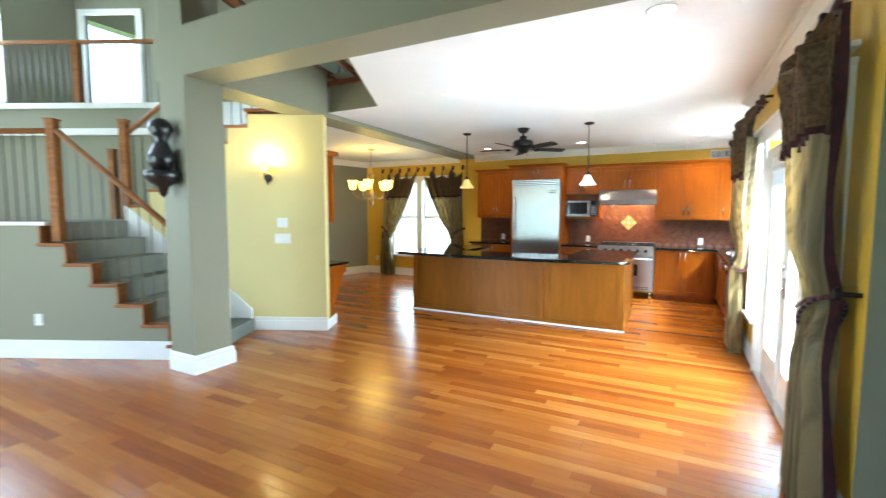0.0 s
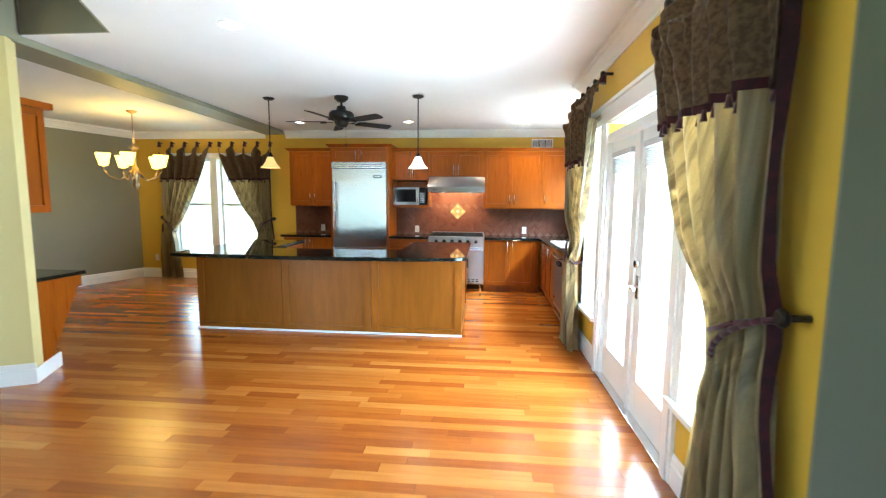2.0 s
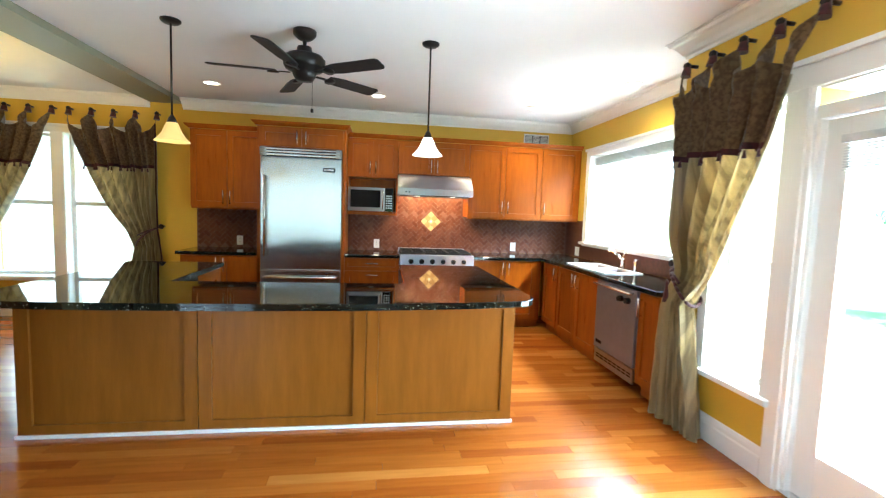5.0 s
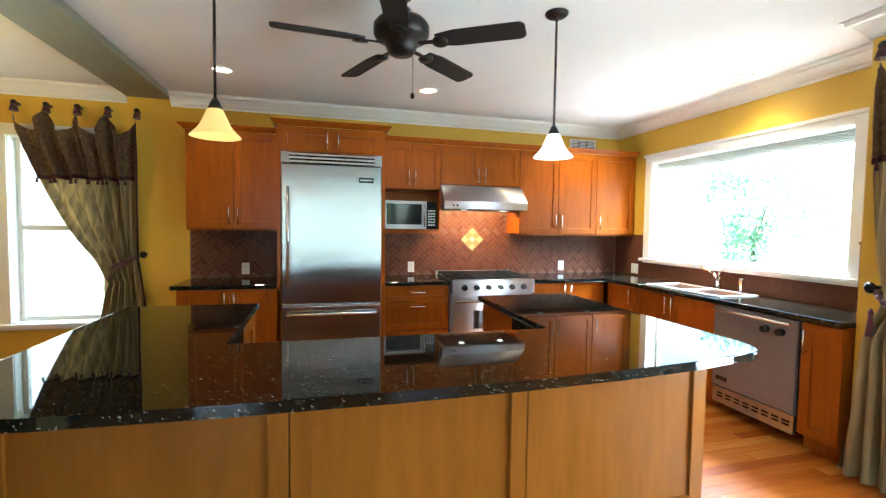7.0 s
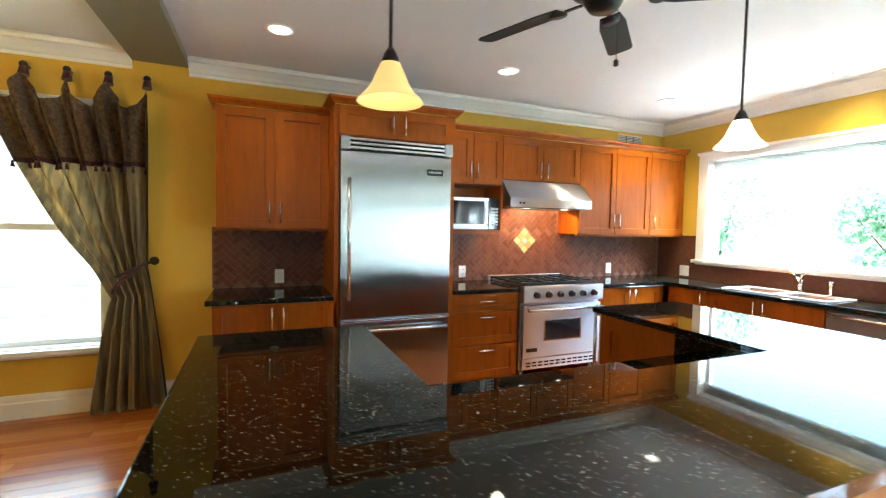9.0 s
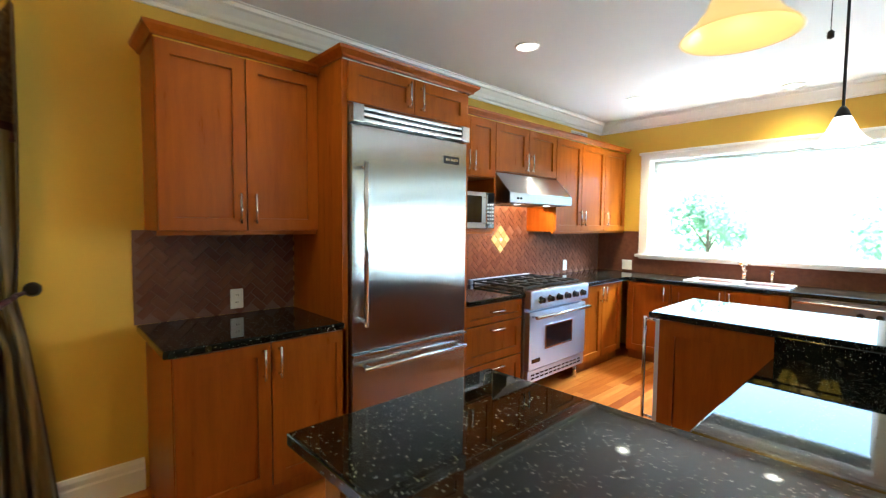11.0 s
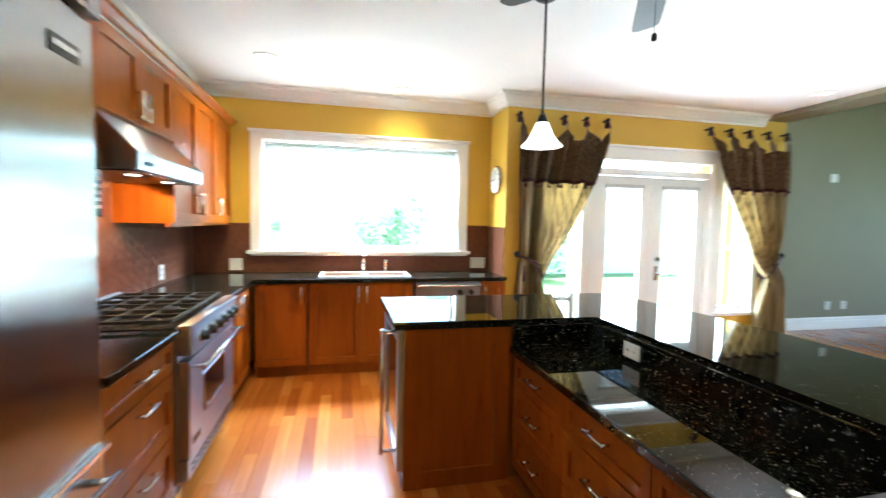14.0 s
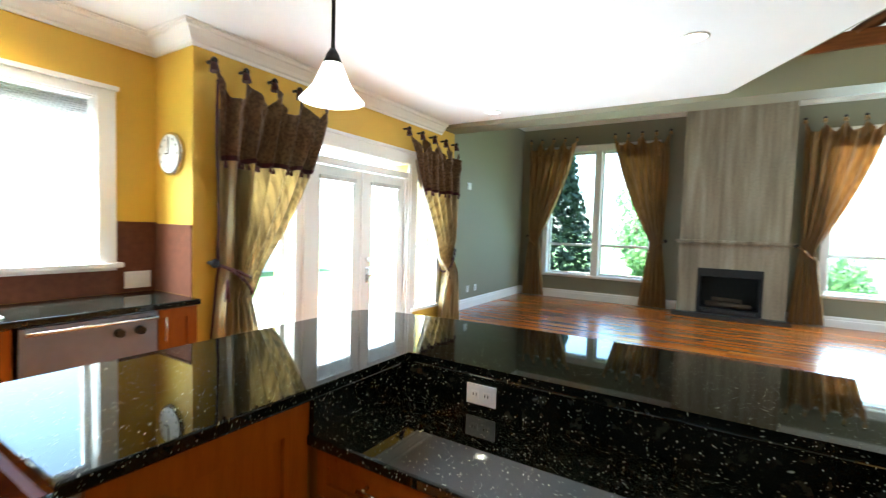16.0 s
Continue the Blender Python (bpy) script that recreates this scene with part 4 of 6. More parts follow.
def dishwasher():
    t = thing("dishwasher", pose(1.55, 6.395, 0, 0, 0, -90), "stainless steel dishwasher with two black knobs", "dishwasher")
    w = 0.655
    P("body", M["steel"], t, lambda bm: box(bm, 0.005, w - 0.005, 0.03, 0.58, 0.1, 0.868))
    P("door", M["satin"], t, lambda bm: box(bm, 0.004, w - 0.004, 0.0, 0.03, 0.22, 0.862, 0.006), "stainless steel front")
    P("kick_plate", M["steel"], t, lambda bm: box(bm, 0.004, w - 0.004, 0.01, 0.03, 0.08, 0.21, 0.004))
    for k in range(8):
        for z in (0.13, 0.155):
            P("vent_slot", M["black"], t, lambda bm: box(bm, 0.05 + k * 0.075, 0.10 + k * 0.075, 0.007, 0.012, z, z + 0.012))
    P("handle", M["steel_h"], t, lambda bm: (rod(bm, (0.02, -0.045, 0.835), (w - 0.02, -0.045, 0.835), 0.011, 12), rod(bm, (0.05, -0.045, 0.835), (0.05, 0, 0.835), 0.009), rod(bm, (w - 0.05, -0.045, 0.835), (w - 0.05, 0, 0.835), 0.009)))
    for x in (0.44, 0.55):
        P("knob", M["black"], t, lambda bm: rod(bm, (x, 0.0, 0.765), (x, -0.04, 0.765), 0.027, 18, 0.023), "black control knob")
    P("badge", M["black"], t, lambda bm: box(bm, 0.04, 0.14, -0.003, 0.001, 0.27, 0.30, 0.002))


dishwasher()


def sink():
    t = thing("sink", pose(1.835, 6.855, 0.91, 0, 0, -90), "white enamel double sink under the kitchen window", "sink")
    # local x runs south, y east
    W, D = 0.43, 0.205
    def basin(bm, a, b):
        box(bm, a, b, -D + 0.03, D - 0.03, -0.17, -0.16)
        box(bm, a, a + 0.012, -D + 0.03, D - 0.03, -0.16, 0.0)
        box(bm, b - 0.012, b, -D + 0.03, D - 0.03, -0.16, 0.0)
        box(bm, a + 0.012, b - 0.012, -D + 0.03, -D + 0.042, -0.16, 0.0)
        box(bm, a + 0.012, b - 0.012, D - 0.042, D - 0.03, -0.16, 0.0)
    P("rim", M["vinyl"], t, lambda bm: (box(bm, -W, -W + 0.03, -D, D, 0.0, 0.012, 0.004), box(bm, W - 0.03, W, -D, D, 0.0, 0.012, 0.004), box(bm, -W + 0.03, W - 0.03, -D, -D + 0.03, 0.0, 0.012, 0.004), box(bm, -W + 0.03, W - 0.03, D - 0.03, D, 0.0, 0.012, 0.004), box(bm, -0.02, 0.02, -D + 0.03, D - 0.03, -0.01, 0.01, 0.004)))
    for a, b in ((-W + 0.02, -0.015), (0.015, W - 0.02)):
        P("basin", M["steel"], t, lambda bm: basin(bm, a, b))
    f = thing("faucet", pose(2.075, 6.86, 0.91), "chrome kitchen tap with a raised spout", "faucet")
    P("base", M["chrome"], f, lambda bm: box(bm, -0.025, 0.025, -0.11, 0.11, 0.0, 0.012, 0.006))
    P("spout", M["chrome"], f, lambda bm: (lathe(bm, [(0.024, 0.0), (0.022, 0.09), (0.02, 0.12)], 16), tube(bm, [(0, 0, 0.09), (-0.06, 0, 0.15), (-0.15, 0, 0.205), (-0.17, 0, 0.19)], 0.014, 12)))
    P("lever", M["chrome"], f, lambda bm: tube(bm, [(0.0, 0.0, 0.12), (0.01, 0.0, 0.16), (0.0, -0.05, 0.19)], 0.009, 10))
    s = thing("soap_dispenser", pose(2.08, 6.63, 0.91), "small chrome soap dispenser beside the tap", "soap dispenser")
    P("body", M["chrome"], s, lambda bm: lathe(bm, [(0.02, 0.0), (0.014, 0.02), (0.014, 0.09), (0.02, 0.1), (0.018, 0.13), (0.0, 0.13)], 14))


sink()


def island():
    t = thing("kitchen_island", pose(0, 0, 0), "large U-shaped kitchen island with wooden panels", "kitchen island")
    w = M["island"]
    P("body", w, t, lambda bm: (box(bm, -2.635, 0.38, 5.37, 5.66, 0.0, 0.878), box(bm, -2.635, -1.99, 5.66, 6.70, 0.0, 0.878), box(bm, -0.285, 0.38, 5.66, 6.74, 0.0, 0.878), box(bm, -1.99, -0.285, 5.66, 6.135, 0.09, 0.722)))
    for a, b in ((-2.66, -1.643), (-1.643, -0.606), (-0.606, 0.404)):
        P("panel", w, t, lambda bm: shaker(bm, a, b, 0.0, 0.878, 0.075, 0.024), at=pose(0, 5.346, 0))
    for x0, x1, y, rz, px in ((5.37, 6.74, 0, 90, 0.404),):
        P("panel", w, t, lambda bm: shaker(bm, 0, 1.37, 0.0, 0.878, 0.075, 0.024), at=pose(px, 5.37, 0, 0, 0, 90))
    P("panel", w, t, lambda bm: shaker(bm, 0, 1.33, 0.0, 0.878, 0.075, 0.024), at=pose(-2.66, 6.70, 0, 0, 0, -90))
    P("panel", M["cab"], t, lambda bm: shaker(bm, 0, 0.60, 0.0, 0.878, 0.09, 0.024), at=pose(-0.31, 6.765, 0, 0, 0, -90))
    P("panel", M["cab"], t, lambda bm: shaker(bm, 0, 0.56, 0.0, 0.878, 0.09, 0.024), at=pose(-1.965, 6.16, 0, 0, 0, 90))
    P("base_trim", M["white"], t, lambda bm: (box(bm, -2.67, 0.412, 5.335, 5.347, 0.0, 0.022, 0.002),), "pale strip at the foot of the island")
    for a in range(3):
        x0, x1 = -0.335 - a * 0.55, -0.335 - (a + 1) * 0.55
        for c, d in ((0.56, 0.715), (0.33, 0.555), (0.10, 0.325)):
            f = P("drawer", M["cab"], t, lambda bm: shaker(bm, 0, 0.55, c, d, 0.05), at=pose(x0, 6.155, 0, 0, 0, 180))
            P("handle", M["steel_h"], f, lambda bm: bar_handle(bm, 0.275, (c + d) / 2 + 0.02, False, 0.14), "brushed steel bar handle")
    c = thing("wine_cooler", pose(0.39, 6.765, 0, 0, 0, 180), "undercounter wine cooler with a steel-framed dark glass door", "wine cooler")
    P("door_frame", M["steel"], c, lambda bm: (box(bm, 0.0, 0.06, -0.03, 0.02, 0.1, 0.865, 0.004), box(bm, 0.62, 0.68, -0.03, 0.02, 0.1, 0.865, 0.004), box(bm, 0.06, 0.62, -0.03, 0.02, 0.8, 0.865, 0.004), box(bm, 0.06, 0.62, -0.03, 0.02, 0.1, 0.165, 0.004)))
    P("door_glass", M["blackglass"], c, lambda bm: box(bm, 0.06, 0.62, -0.018, 0.0, 0.165, 0.8))
    P("handle", M["steel_h"], c, lambda bm: bar_handle(bm, 0.645, 0.53, True, 0.68, -0.03, 0.011, 0.08), "long upright steel handle")
    P("kick_plate", M["black"], c, lambda bm: box(bm, 0.02, 0.66, 0.0, 0.02, 0.0, 0.1))
    d = thing("undercounter_oven", pose(-1.99, 6.725, 0, 0, 0, 180), "undercounter appliance with a steel door in the end of the island", "appliance")
    P("door", M["steel"], d, lambda bm: box(bm, 0.02, 0.61, -0.02, 0.02, 0.1, 0.865, 0.005))
    P("handle", M["steel_h"], d, lambda bm: bar_handle(bm, 0.315, 0.80, False, 0.56, -0.02, 0.011, 0.05), "long level steel handle")
    out = [(-2.72, 5.01), (-2.3, 4.965), (-1.8, 4.942), (-1.3, 4.933), (-0.8, 4.94), (-0.4, 4.96), (0.0, 5.0)] + arc(0.30, 5.20, 0.16, -75, 0, 7) + [(0.46, 6.82), (-0.335, 6.82), (-0.335, 5.66), (-1.945, 5.66), (-1.945, 6.76), (-2.735, 6.76)]
    slab("island_worktop", out, 0.88, 0.92, "polished black granite top of the island with flecks")
    slab("lower_worktop", [(-1.963, 5.675), (-0.312, 5.675), (-0.312, 6.175), (-1.963, 6.175)], 0.722, 0.762, "polished black granite lower worktop inside the island")
    sp = P("granite_upstand", M["granite"], None, lambda bm: (box(bm, -1.963, -0.312, 5.661, 5.682, 0.74, 0.878), box(bm, -0.33, -0.311, 5.682, 6.165, 0.74, 0.878), box(bm, -1.964, -1.945, 5.682, 6.165, 0.74, 0.878)), "polished black granite upstand behind the lower worktop")
    sp["category"] = "upstand"


island()


def outlet(m, w, h, kind, label):
    t = thing("outlet", m, label, "outlet" if kind != "switch" else "light switch")
    P("plate", M["vinyl"], t, lambda bm: box(bm, -w / 2, w / 2, -0.007, 0.0, -h / 2, h / 2, 0.003))
    if kind == "socket":
        for s in (-1, 1):
            f = P("socket", M["white"], t, lambda bm: box(bm, -0.015 + (s * 0.024 if w > h else 0), 0.015 + (s * 0.024 if w > h else 0), -0.010, -0.007, (0 if w > h else s * 0.022) - 0.014, (0 if w > h else s * 0.022) + 0.014, 0.001))
            P("slots", M["black"], f, lambda bm: [box(bm, (s * 0.024 if w > h else 0) + k - 0.0015, (s * 0.024 if w > h else 0) + k + 0.0015, -0.0108, -0.0098, (0 if w > h else s * 0.022) - 0.005, (0 if w > h else s * 0.022) + 0.006) for k in (-0.006, 0.006)])
    else:
        n = 3 if w > h else 1
        for k in range(n):
            P("rocker", M["white"], t, lambda bm: box(bm, (k - (n - 1) / 2) * 0.04 - 0.014, (k - (n - 1) / 2) * 0.04 + 0.014, -0.011, -0.007, -0.03, 0.03, 0.002))


for x in (-2.31, -0.56, 1.35):
    outlet(pose(x, 8.486, 1.0), 0.075, 0.12, "socket", "white double socket on the tiled backsplash")
outlet(pose(2.136, 8.10, 0.99, 0, 0, -90), 0.12, 0.12, "switch", "white switch plate on the tiled wall")
outlet(pose(2.136, 5.60, 1.0, 0, 0, -90), 0.17, 0.12, "switch", "wide white switch plate beside the kitchen window")
outlet(pose(-0.69, 5.684, 0.824, 0, 0, 180), 0.12, 0.075, "socket", "white double socket on the granite upstand")
outlet(pose(-5.62, 8.5, 0.38, 0, 0, 0), 0.075, 0.12, "socket", "white double socket on the mustard dining wall")
outlet(pose(1.82, 1.982, 0.33, 0, 0, 0), 0.085, 0.12, "socket", "white double socket low on the sage wall")

for y in (0.19, -0.11):
    outlet(pose(2.36, y, 0.345, 0, 0, -90), 0.075, 0.12, "socket", "white double socket low on the sage wall")
outlet(pose(2.36, 0.23, 2.18, 0, 0, -90), 0.12, 0.12, "switch", "white control plate high on the sage wall")


# ---- lamps ----
def pendant(x, y, warm):
    t = thing("pendant_lamp", pose(x, y, CEIL), "lit bell-shaped glass pendant on a thin black rod", "pendant lamp", "pendants over the island")
    P("canopy", M["iron"], t, lambda bm: lathe(bm, [(0.068, 0.0), (0.066, -0.012), (0.05, -0.024), (0.0, -0.026)], 24))
    P("rod", M["iron"], t, lambda bm: rod(bm, (0, 0, -0.02), (0, 0, -0.69), 0.007, 10))
    P("socket_cap", M["iron"], t, lambda bm: lathe(bm, [(0.01, -0.66), (0.022, -0.68), (0.03, -0.70), (0.036, -0.715)], 18))
    P("shade", warm, t, lambda bm: lathe(bm, [(0.034, -0.712), (0.042, -0.73), (0.055, -0.76), (0.068, -0.79), (0.088, -0.818), (0.112, -0.842), (0.118, -0.85), (0.112, -0.848), (0.085, -0.822), (0.06, -0.79), (0.045, -0.75), (0.03, -0.72)], 32), "frosted bell glass shade")
    lp = new("pendant_bulb", bpy.data.lights.new("pendant_bulb", "POINT"))
    lp.data.energy, lp.data.color, lp.data.shadow_soft_size = 0.08, (1.0, 0.72, 0.4), 0.04
    lp.matrix_world = pose(x, y, CEIL - 0.87)


pendant(-0.175, 5.96, M["shade_white"])
pendant(-2.032, 5.96, M["shade_warm"])
for x, y in ((-2.335, 7.60), (-0.575, 7.635), (1.27, 7.68), (1.84, 6.50), (-1.21, 3.76), (0.79, 2.62)):
    t = thing("recessed_lamp", pose(x, y, CEIL), "lit round white recessed ceiling lamp", "ceiling lamp", "recessed lamps in the kitchen ceiling")
    if y > 6:
        lp = new("recessed_bulb", bpy.data.lights.new("recessed_bulb", "SPOT"))
        lp.data.energy, lp.data.color, lp.data.shadow_soft_size, lp.data.spot_size, lp.data.spot_blend = 14.0 if x > 1 and y > 7 else 4.0 if x > 1 else 2.5, (1.0, 0.76, 0.42), 0.05, radians(130), 0.8
        lp.matrix_world = pose(x, y, CEIL - 0.02)
    P("rim", M["white"], t, lambda bm: lathe(bm, [(0.072, -0.001), (0.09, -0.001), (0.09, -0.006), (0.076, -0.010), (0.072, -0.004)], 28))
    P("lens", M["lens"], t, lambda bm: rod(bm, (0, 0, -0.0008), (0, 0, -0.004), 0.071, 28))
    P("bulb", M["bulb"], t, lambda bm: rod(bm, (0, 0, -0.004), (0, 0, -0.0065), 0.028, 18))


def fan():
    t = thing("ceiling_fan", pose(-1.11, 5.94, CEIL), "black five-blade ceiling fan above the island", "ceiling fan")
    P("canopy", M["iron"], t, lambda bm: lathe(bm, [(0.085, 0), (0.082, -0.03), (0.05, -0.06), (0.018, -0.07)], 24))
    P("rod", M["iron"], t, lambda bm: rod(bm, (0, 0, -0.06), (0, 0, -0.13), 0.014, 14))
    P("motor", M["iron"], t, lambda bm: lathe(bm, [(0.018, -0.105), (0.05, -0.115), (0.06, -0.165), (0.13, -0.18), (0.15, -0.205), (0.15, -0.25), (0.135, -0.275), (0.09, -0.29), (0.08, -0.325), (0.06, -0.355), (0.0, -0.36)], 32))
    P("pull_chain", M["iron"], t, lambda bm: (rod(bm, (0.06, -0.02, -0.31), (0.06, -0.02, -0.56), 0.0015, 6), lathe(bm, [(0.002, -0.555), (0.011, -0.565), (0.011, -0.585), (0.0, -0.59)], 10, (0.06, -0.02, 0))))
    for k in range(5):
        a = FAN_TURN + 72 * k
        b = P("blade", M["blade"], t, lambda bm: prism(bm, [(0.2, -0.045), (0.3, -0.062)] + arc(0.63, -0.03, 0.035, -90, 0, 4) + arc(0.63, 0.03, 0.035, 0, 90, 4) + [(0.3, 0.062), (0.2, 0.045)], -0.004, 0.004, 0.002), at=pose(0, 0, -0.297, 0, 0, a) @ pose(0, 0, 0, -12, 0, 0))
        P("blade_arm", M["iron"], t, lambda bm: (box(bm, 0.10, 0.18, -0.012, 0.012, -0.004, 0.004, 0.002), lathe(bm, [(0.0, -0.006), (0.042, -0.006), (0.042, 0.006), (0.0, 0.006)], 16, (0.22, 0, -0.006))), at=pose(0, 0, -0.304, 0, 0, a) @ pose(0, 0, 0, -12, 0, 0))


FAN_TURN = -32
fan()

M["baluster"] = plain("pale_iron", (0.16, 0.16, 0.16), 0.4, 0.4)
M["gold_dark"] = plain("ochre_accent_tile", (0.42, 0.28, 0.11), 0.35)


# ---- curtains ----
bm = bmesh.new()
rod(bm, (0, 0, -0.005), (0, 0, -0.05), 0.007, 6, 0.014)
TASSEL = bpy.data.meshes.new("tassel")
bm.to_mesh(TASSEL)
bm.free()
TASSEL.materials.append(M["lining"])

def curtain(m, width, top, tie_x, tie_z, band_z, label, hem_w=0.5, group="tab curtains", knobs=5, gold=False, floor_z=0.02, seed=1, tie_w=0.2, out=0.09, flap=0.006):
    """A tab-top curtain on wall knobs, drawn to one side by a tieback. Local x along the wall, -y into the room.
    tie_x: where along its width it is gathered."""
    t = thing("curtain", m, label, "curtain", group)
    rg = random.Random(seed)
    NU = 128
    folds = 6
    ph = [rg.uniform(0, 6.28) for _ in range(4)]

    near_left = tie_x < width / 2
    mid = tie_x + (0.02 if near_left else -0.02)

    def side_x(z, x0, xt, xh, near):
        tz = tie_z if near else tie_z - (0.22 if not gold else 0.0)
        if z >= tz:
            f = max(0.0, top - z) / (top - tz)
            return x0 + (xt - x0) * f ** (3 if near else 1.45)
        return xt + (xh - xt) * ((tz - z) / (tz - floor_z)) ** 0.8

    def outline(z):
        """The side by the holdback hangs straight, the other sweeps in and is gathered a little lower."""
        return (side_x(z, 0.0, tie_x - tie_w / 2, mid - hem_w / 2, near_left), side_x(z, width, tie_x + tie_w / 2, mid + hem_w / 2, not near_left))

    def point(u, z, lift=0.0):
        a, b = outline(z)
        w = b - a
        crowd = min(1.0, 0.35 + 0.65 * (1 - w / max(width, hem_w)))
        amp = 0.046 + 0.016 * crowd
        s = math.sin(2 * math.pi * folds * u + ph[0] + 0.6 * math.sin(z * 2.2 + ph[1]))
        s2 = math.sin(2 * math.pi * (folds * 1.9) * u + ph[2] + z * 0.8)
        near_tie = math.exp(-((z - tie_z) / 0.16) ** 2)
        s = math.copysign(abs(s) ** 0.7, s)
        y = -out - 0.03 * (1 - near_tie) + amp * (s * 0.72 + 0.45 * s2 + 0.16 * math.sin(2 * math.pi * folds * 3.7 * u + ph[3] + 0.5 * math.sin(z * 3))) * (1 - 0.45 * near_tie) + 0.006 * noise.noise((u * 9, z * 6, seed))
        x = a + w * u + 0.012 * math.sin(2 * math.pi * folds * u + ph[3]) * (1 - near_tie)
        return Vector((x, y - lift, z))

    def sag(u):
        k = (u * (knobs - 1)) % 1.0
        return 0.23 * max(0.0, 4 * k * (1 - k)) ** 0.85 - 0.01

    def cloth_mesh(bm, zt, zb, rows, lift, scallop=0.0, wave=0.0):
        grid = []
        for j in range(rows + 1):
            row = []
            for i in range(NU + 1):
                u = i / NU
                z_top = zt - (sag(u) if scallop else 0.0)
                z_bot = zb + (wave * math.sin(u * 25 + ph[1]) * 0.5)
                z = z_top + (z_bot - z_top) * j / rows
                p = point(u, z, lift)
                if scallop:
                    k = (u * (knobs - 1)) % 1.0
                    d = max(0.0, 1 - (zt - z) / 0.6)
                    p.y -= 0.07 * math.sin(math.pi * k) * d - 0.03 * math.sin(4 * math.pi * k) * d
                    p.y -= 0.015 * math.sin(2 * math.pi * (zt - z - 0.26 * 4 * k * (1 - k)) / 0.15 + seed) * d * math.sin(math.pi * k) ** 0.5
                    near = min(k, 1 - k)
                    pull = max(0.0, 1 - near / 0.16) * max(0.0, 1 - (zt - z) / 0.22)
                    p = p.lerp(Vector((width * round(u * (knobs - 1)) / (knobs - 1) + (p.x - width * u) * 0.2, -0.088, p.z)), pull)
                row.append(bm.verts.new(p))
            grid.append(row)
        for j in range(rows):
            for i in range(NU):
                f = bm.faces.new((grid[j][i], grid[j][i + 1], grid[j + 1][i + 1], grid[j + 1][i]))
                f.smooth = True
        bmesh.ops.solidify(bm, geom=bm.faces[:], thickness=0.003)

    body_m, top_m = (M["gold"], M["gold"]) if gold else (M["silk"], M["valance"])
    P("drape", body_m, t, lambda bm: cloth_mesh(bm, top - 0.30, floor_z, 66, 0.0))
    P("valance", top_m, t, lambda bm: cloth_mesh(bm, top, band_z, 34, 0.014, 1.0, 0.02), "" if gold else "brown tweed top panel with scalloped edge")
    if gold:
        P("ruffle", M["gold"], t, lambda bm: cloth_mesh(bm, top, top - 0.30, 8, 0.040, 1.0, 0.09), "gathered ruffle along the top")
    else:
        def band(bm):
            grid = [[bm.verts.new(point(i / NU, band_z + 0.02 * math.sin(i / NU * 25 + ph[1]) * 0.5 + dz, 0.020)) for i in range(NU + 1)] for dz in (0.028, -0.008)]
            for i in range(NU):
                bm.faces.new((grid[0][i], grid[0][i + 1], grid[1][i + 1], grid[1][i]))
            bmesh.ops.solidify(bm, geom=bm.faces[:], thickness=0.004)
        P("trim_band", M["lining"], t, band, "burgundy braid")

        for i in range(16):
            q = point((i + 0.5) / 16, band_z, 0.026)
            ob = new("tassel", TASSEL)
            ob.parent, ob.location = t, q
        side = 0.0 if tie_x < width / 2 else 1.0

        def edge(bm):
            zs = [top - 0.1 - (top - 0.1 - floor_z) * k / 40 for k in range(41)]
            sg = -1 if side == 0 else 1
            g = [[], []]
            for z in zs:
                q = point(side, z)
                g[0].append(bm.verts.new((q.x, q.y, z)))
                g[1].append(bm.verts.new((q.x + sg * flap, min(-0.03, q.y + 0.022 + flap + 0.01 * math.sin(z * 7)), z)))
            for k in range(40):
                bm.faces.new((g[0][k], g[0][k + 1], g[1][k + 1], g[1][k]))
            bmesh.ops.solidify(bm, geom=bm.faces[:], thickness=0.004)
        P("lining_edge", M["lining"], t, edge, "dark burgundy lining along the edge")
    a, b = outline(tie_z)
    hx = a - 0.05 if tie_x < width / 2 else b + 0.06

    def tie(bm):
        c = (a + b) / 2
        pts = []
        for k in range(25):
            th = 2 * math.pi * k / 24
            z = tie_z - 0.12 * (1 - math.cos(th) * (1 if hx > c else -1)) + 0.03
            a1, b1 = outline(z)
            pts.append(((a1 + b1) / 2 + (b1 - a1) / 2 * 1.05 * math.cos(th), -out + 0.085 * math.sin(th), z))
        tube(bm, pts, 0.012, 7)
        tube(bm, [(hx, -0.06, tie_z + 0.05), ((hx + c) / 2, -out - 0.07, tie_z - 0.0), (c, -out - 0.09, tie_z - 0.06)], 0.010, 7)
    P("tieback", M["gold"] if gold else M["lining"], t, tie, "twisted cord tieback")
    if not gold and hx < a:
        P("tie_tassel", M["lining"], t, lambda bm: lathe(bm, [(0.005, 0.0), (0.014, -0.025), (0.011, -0.04), (0.024, -0.16), (0.001, -0.16)], 10, (hx + 0.05, -out - 0.06, tie_z - 0.06)), "burgundy tassel")
    knob_bm = lambda bm, x, z, r: (rod(bm, (x, 0, z), (x, -0.07, z), 0.012, 10), rod(bm, (x, -0.07, z), (x, -0.085, z), r * 0.7, 14, r), rod(bm, (x, -0.085, z), (x, -0.10, z), r, 14, r * 0.6))
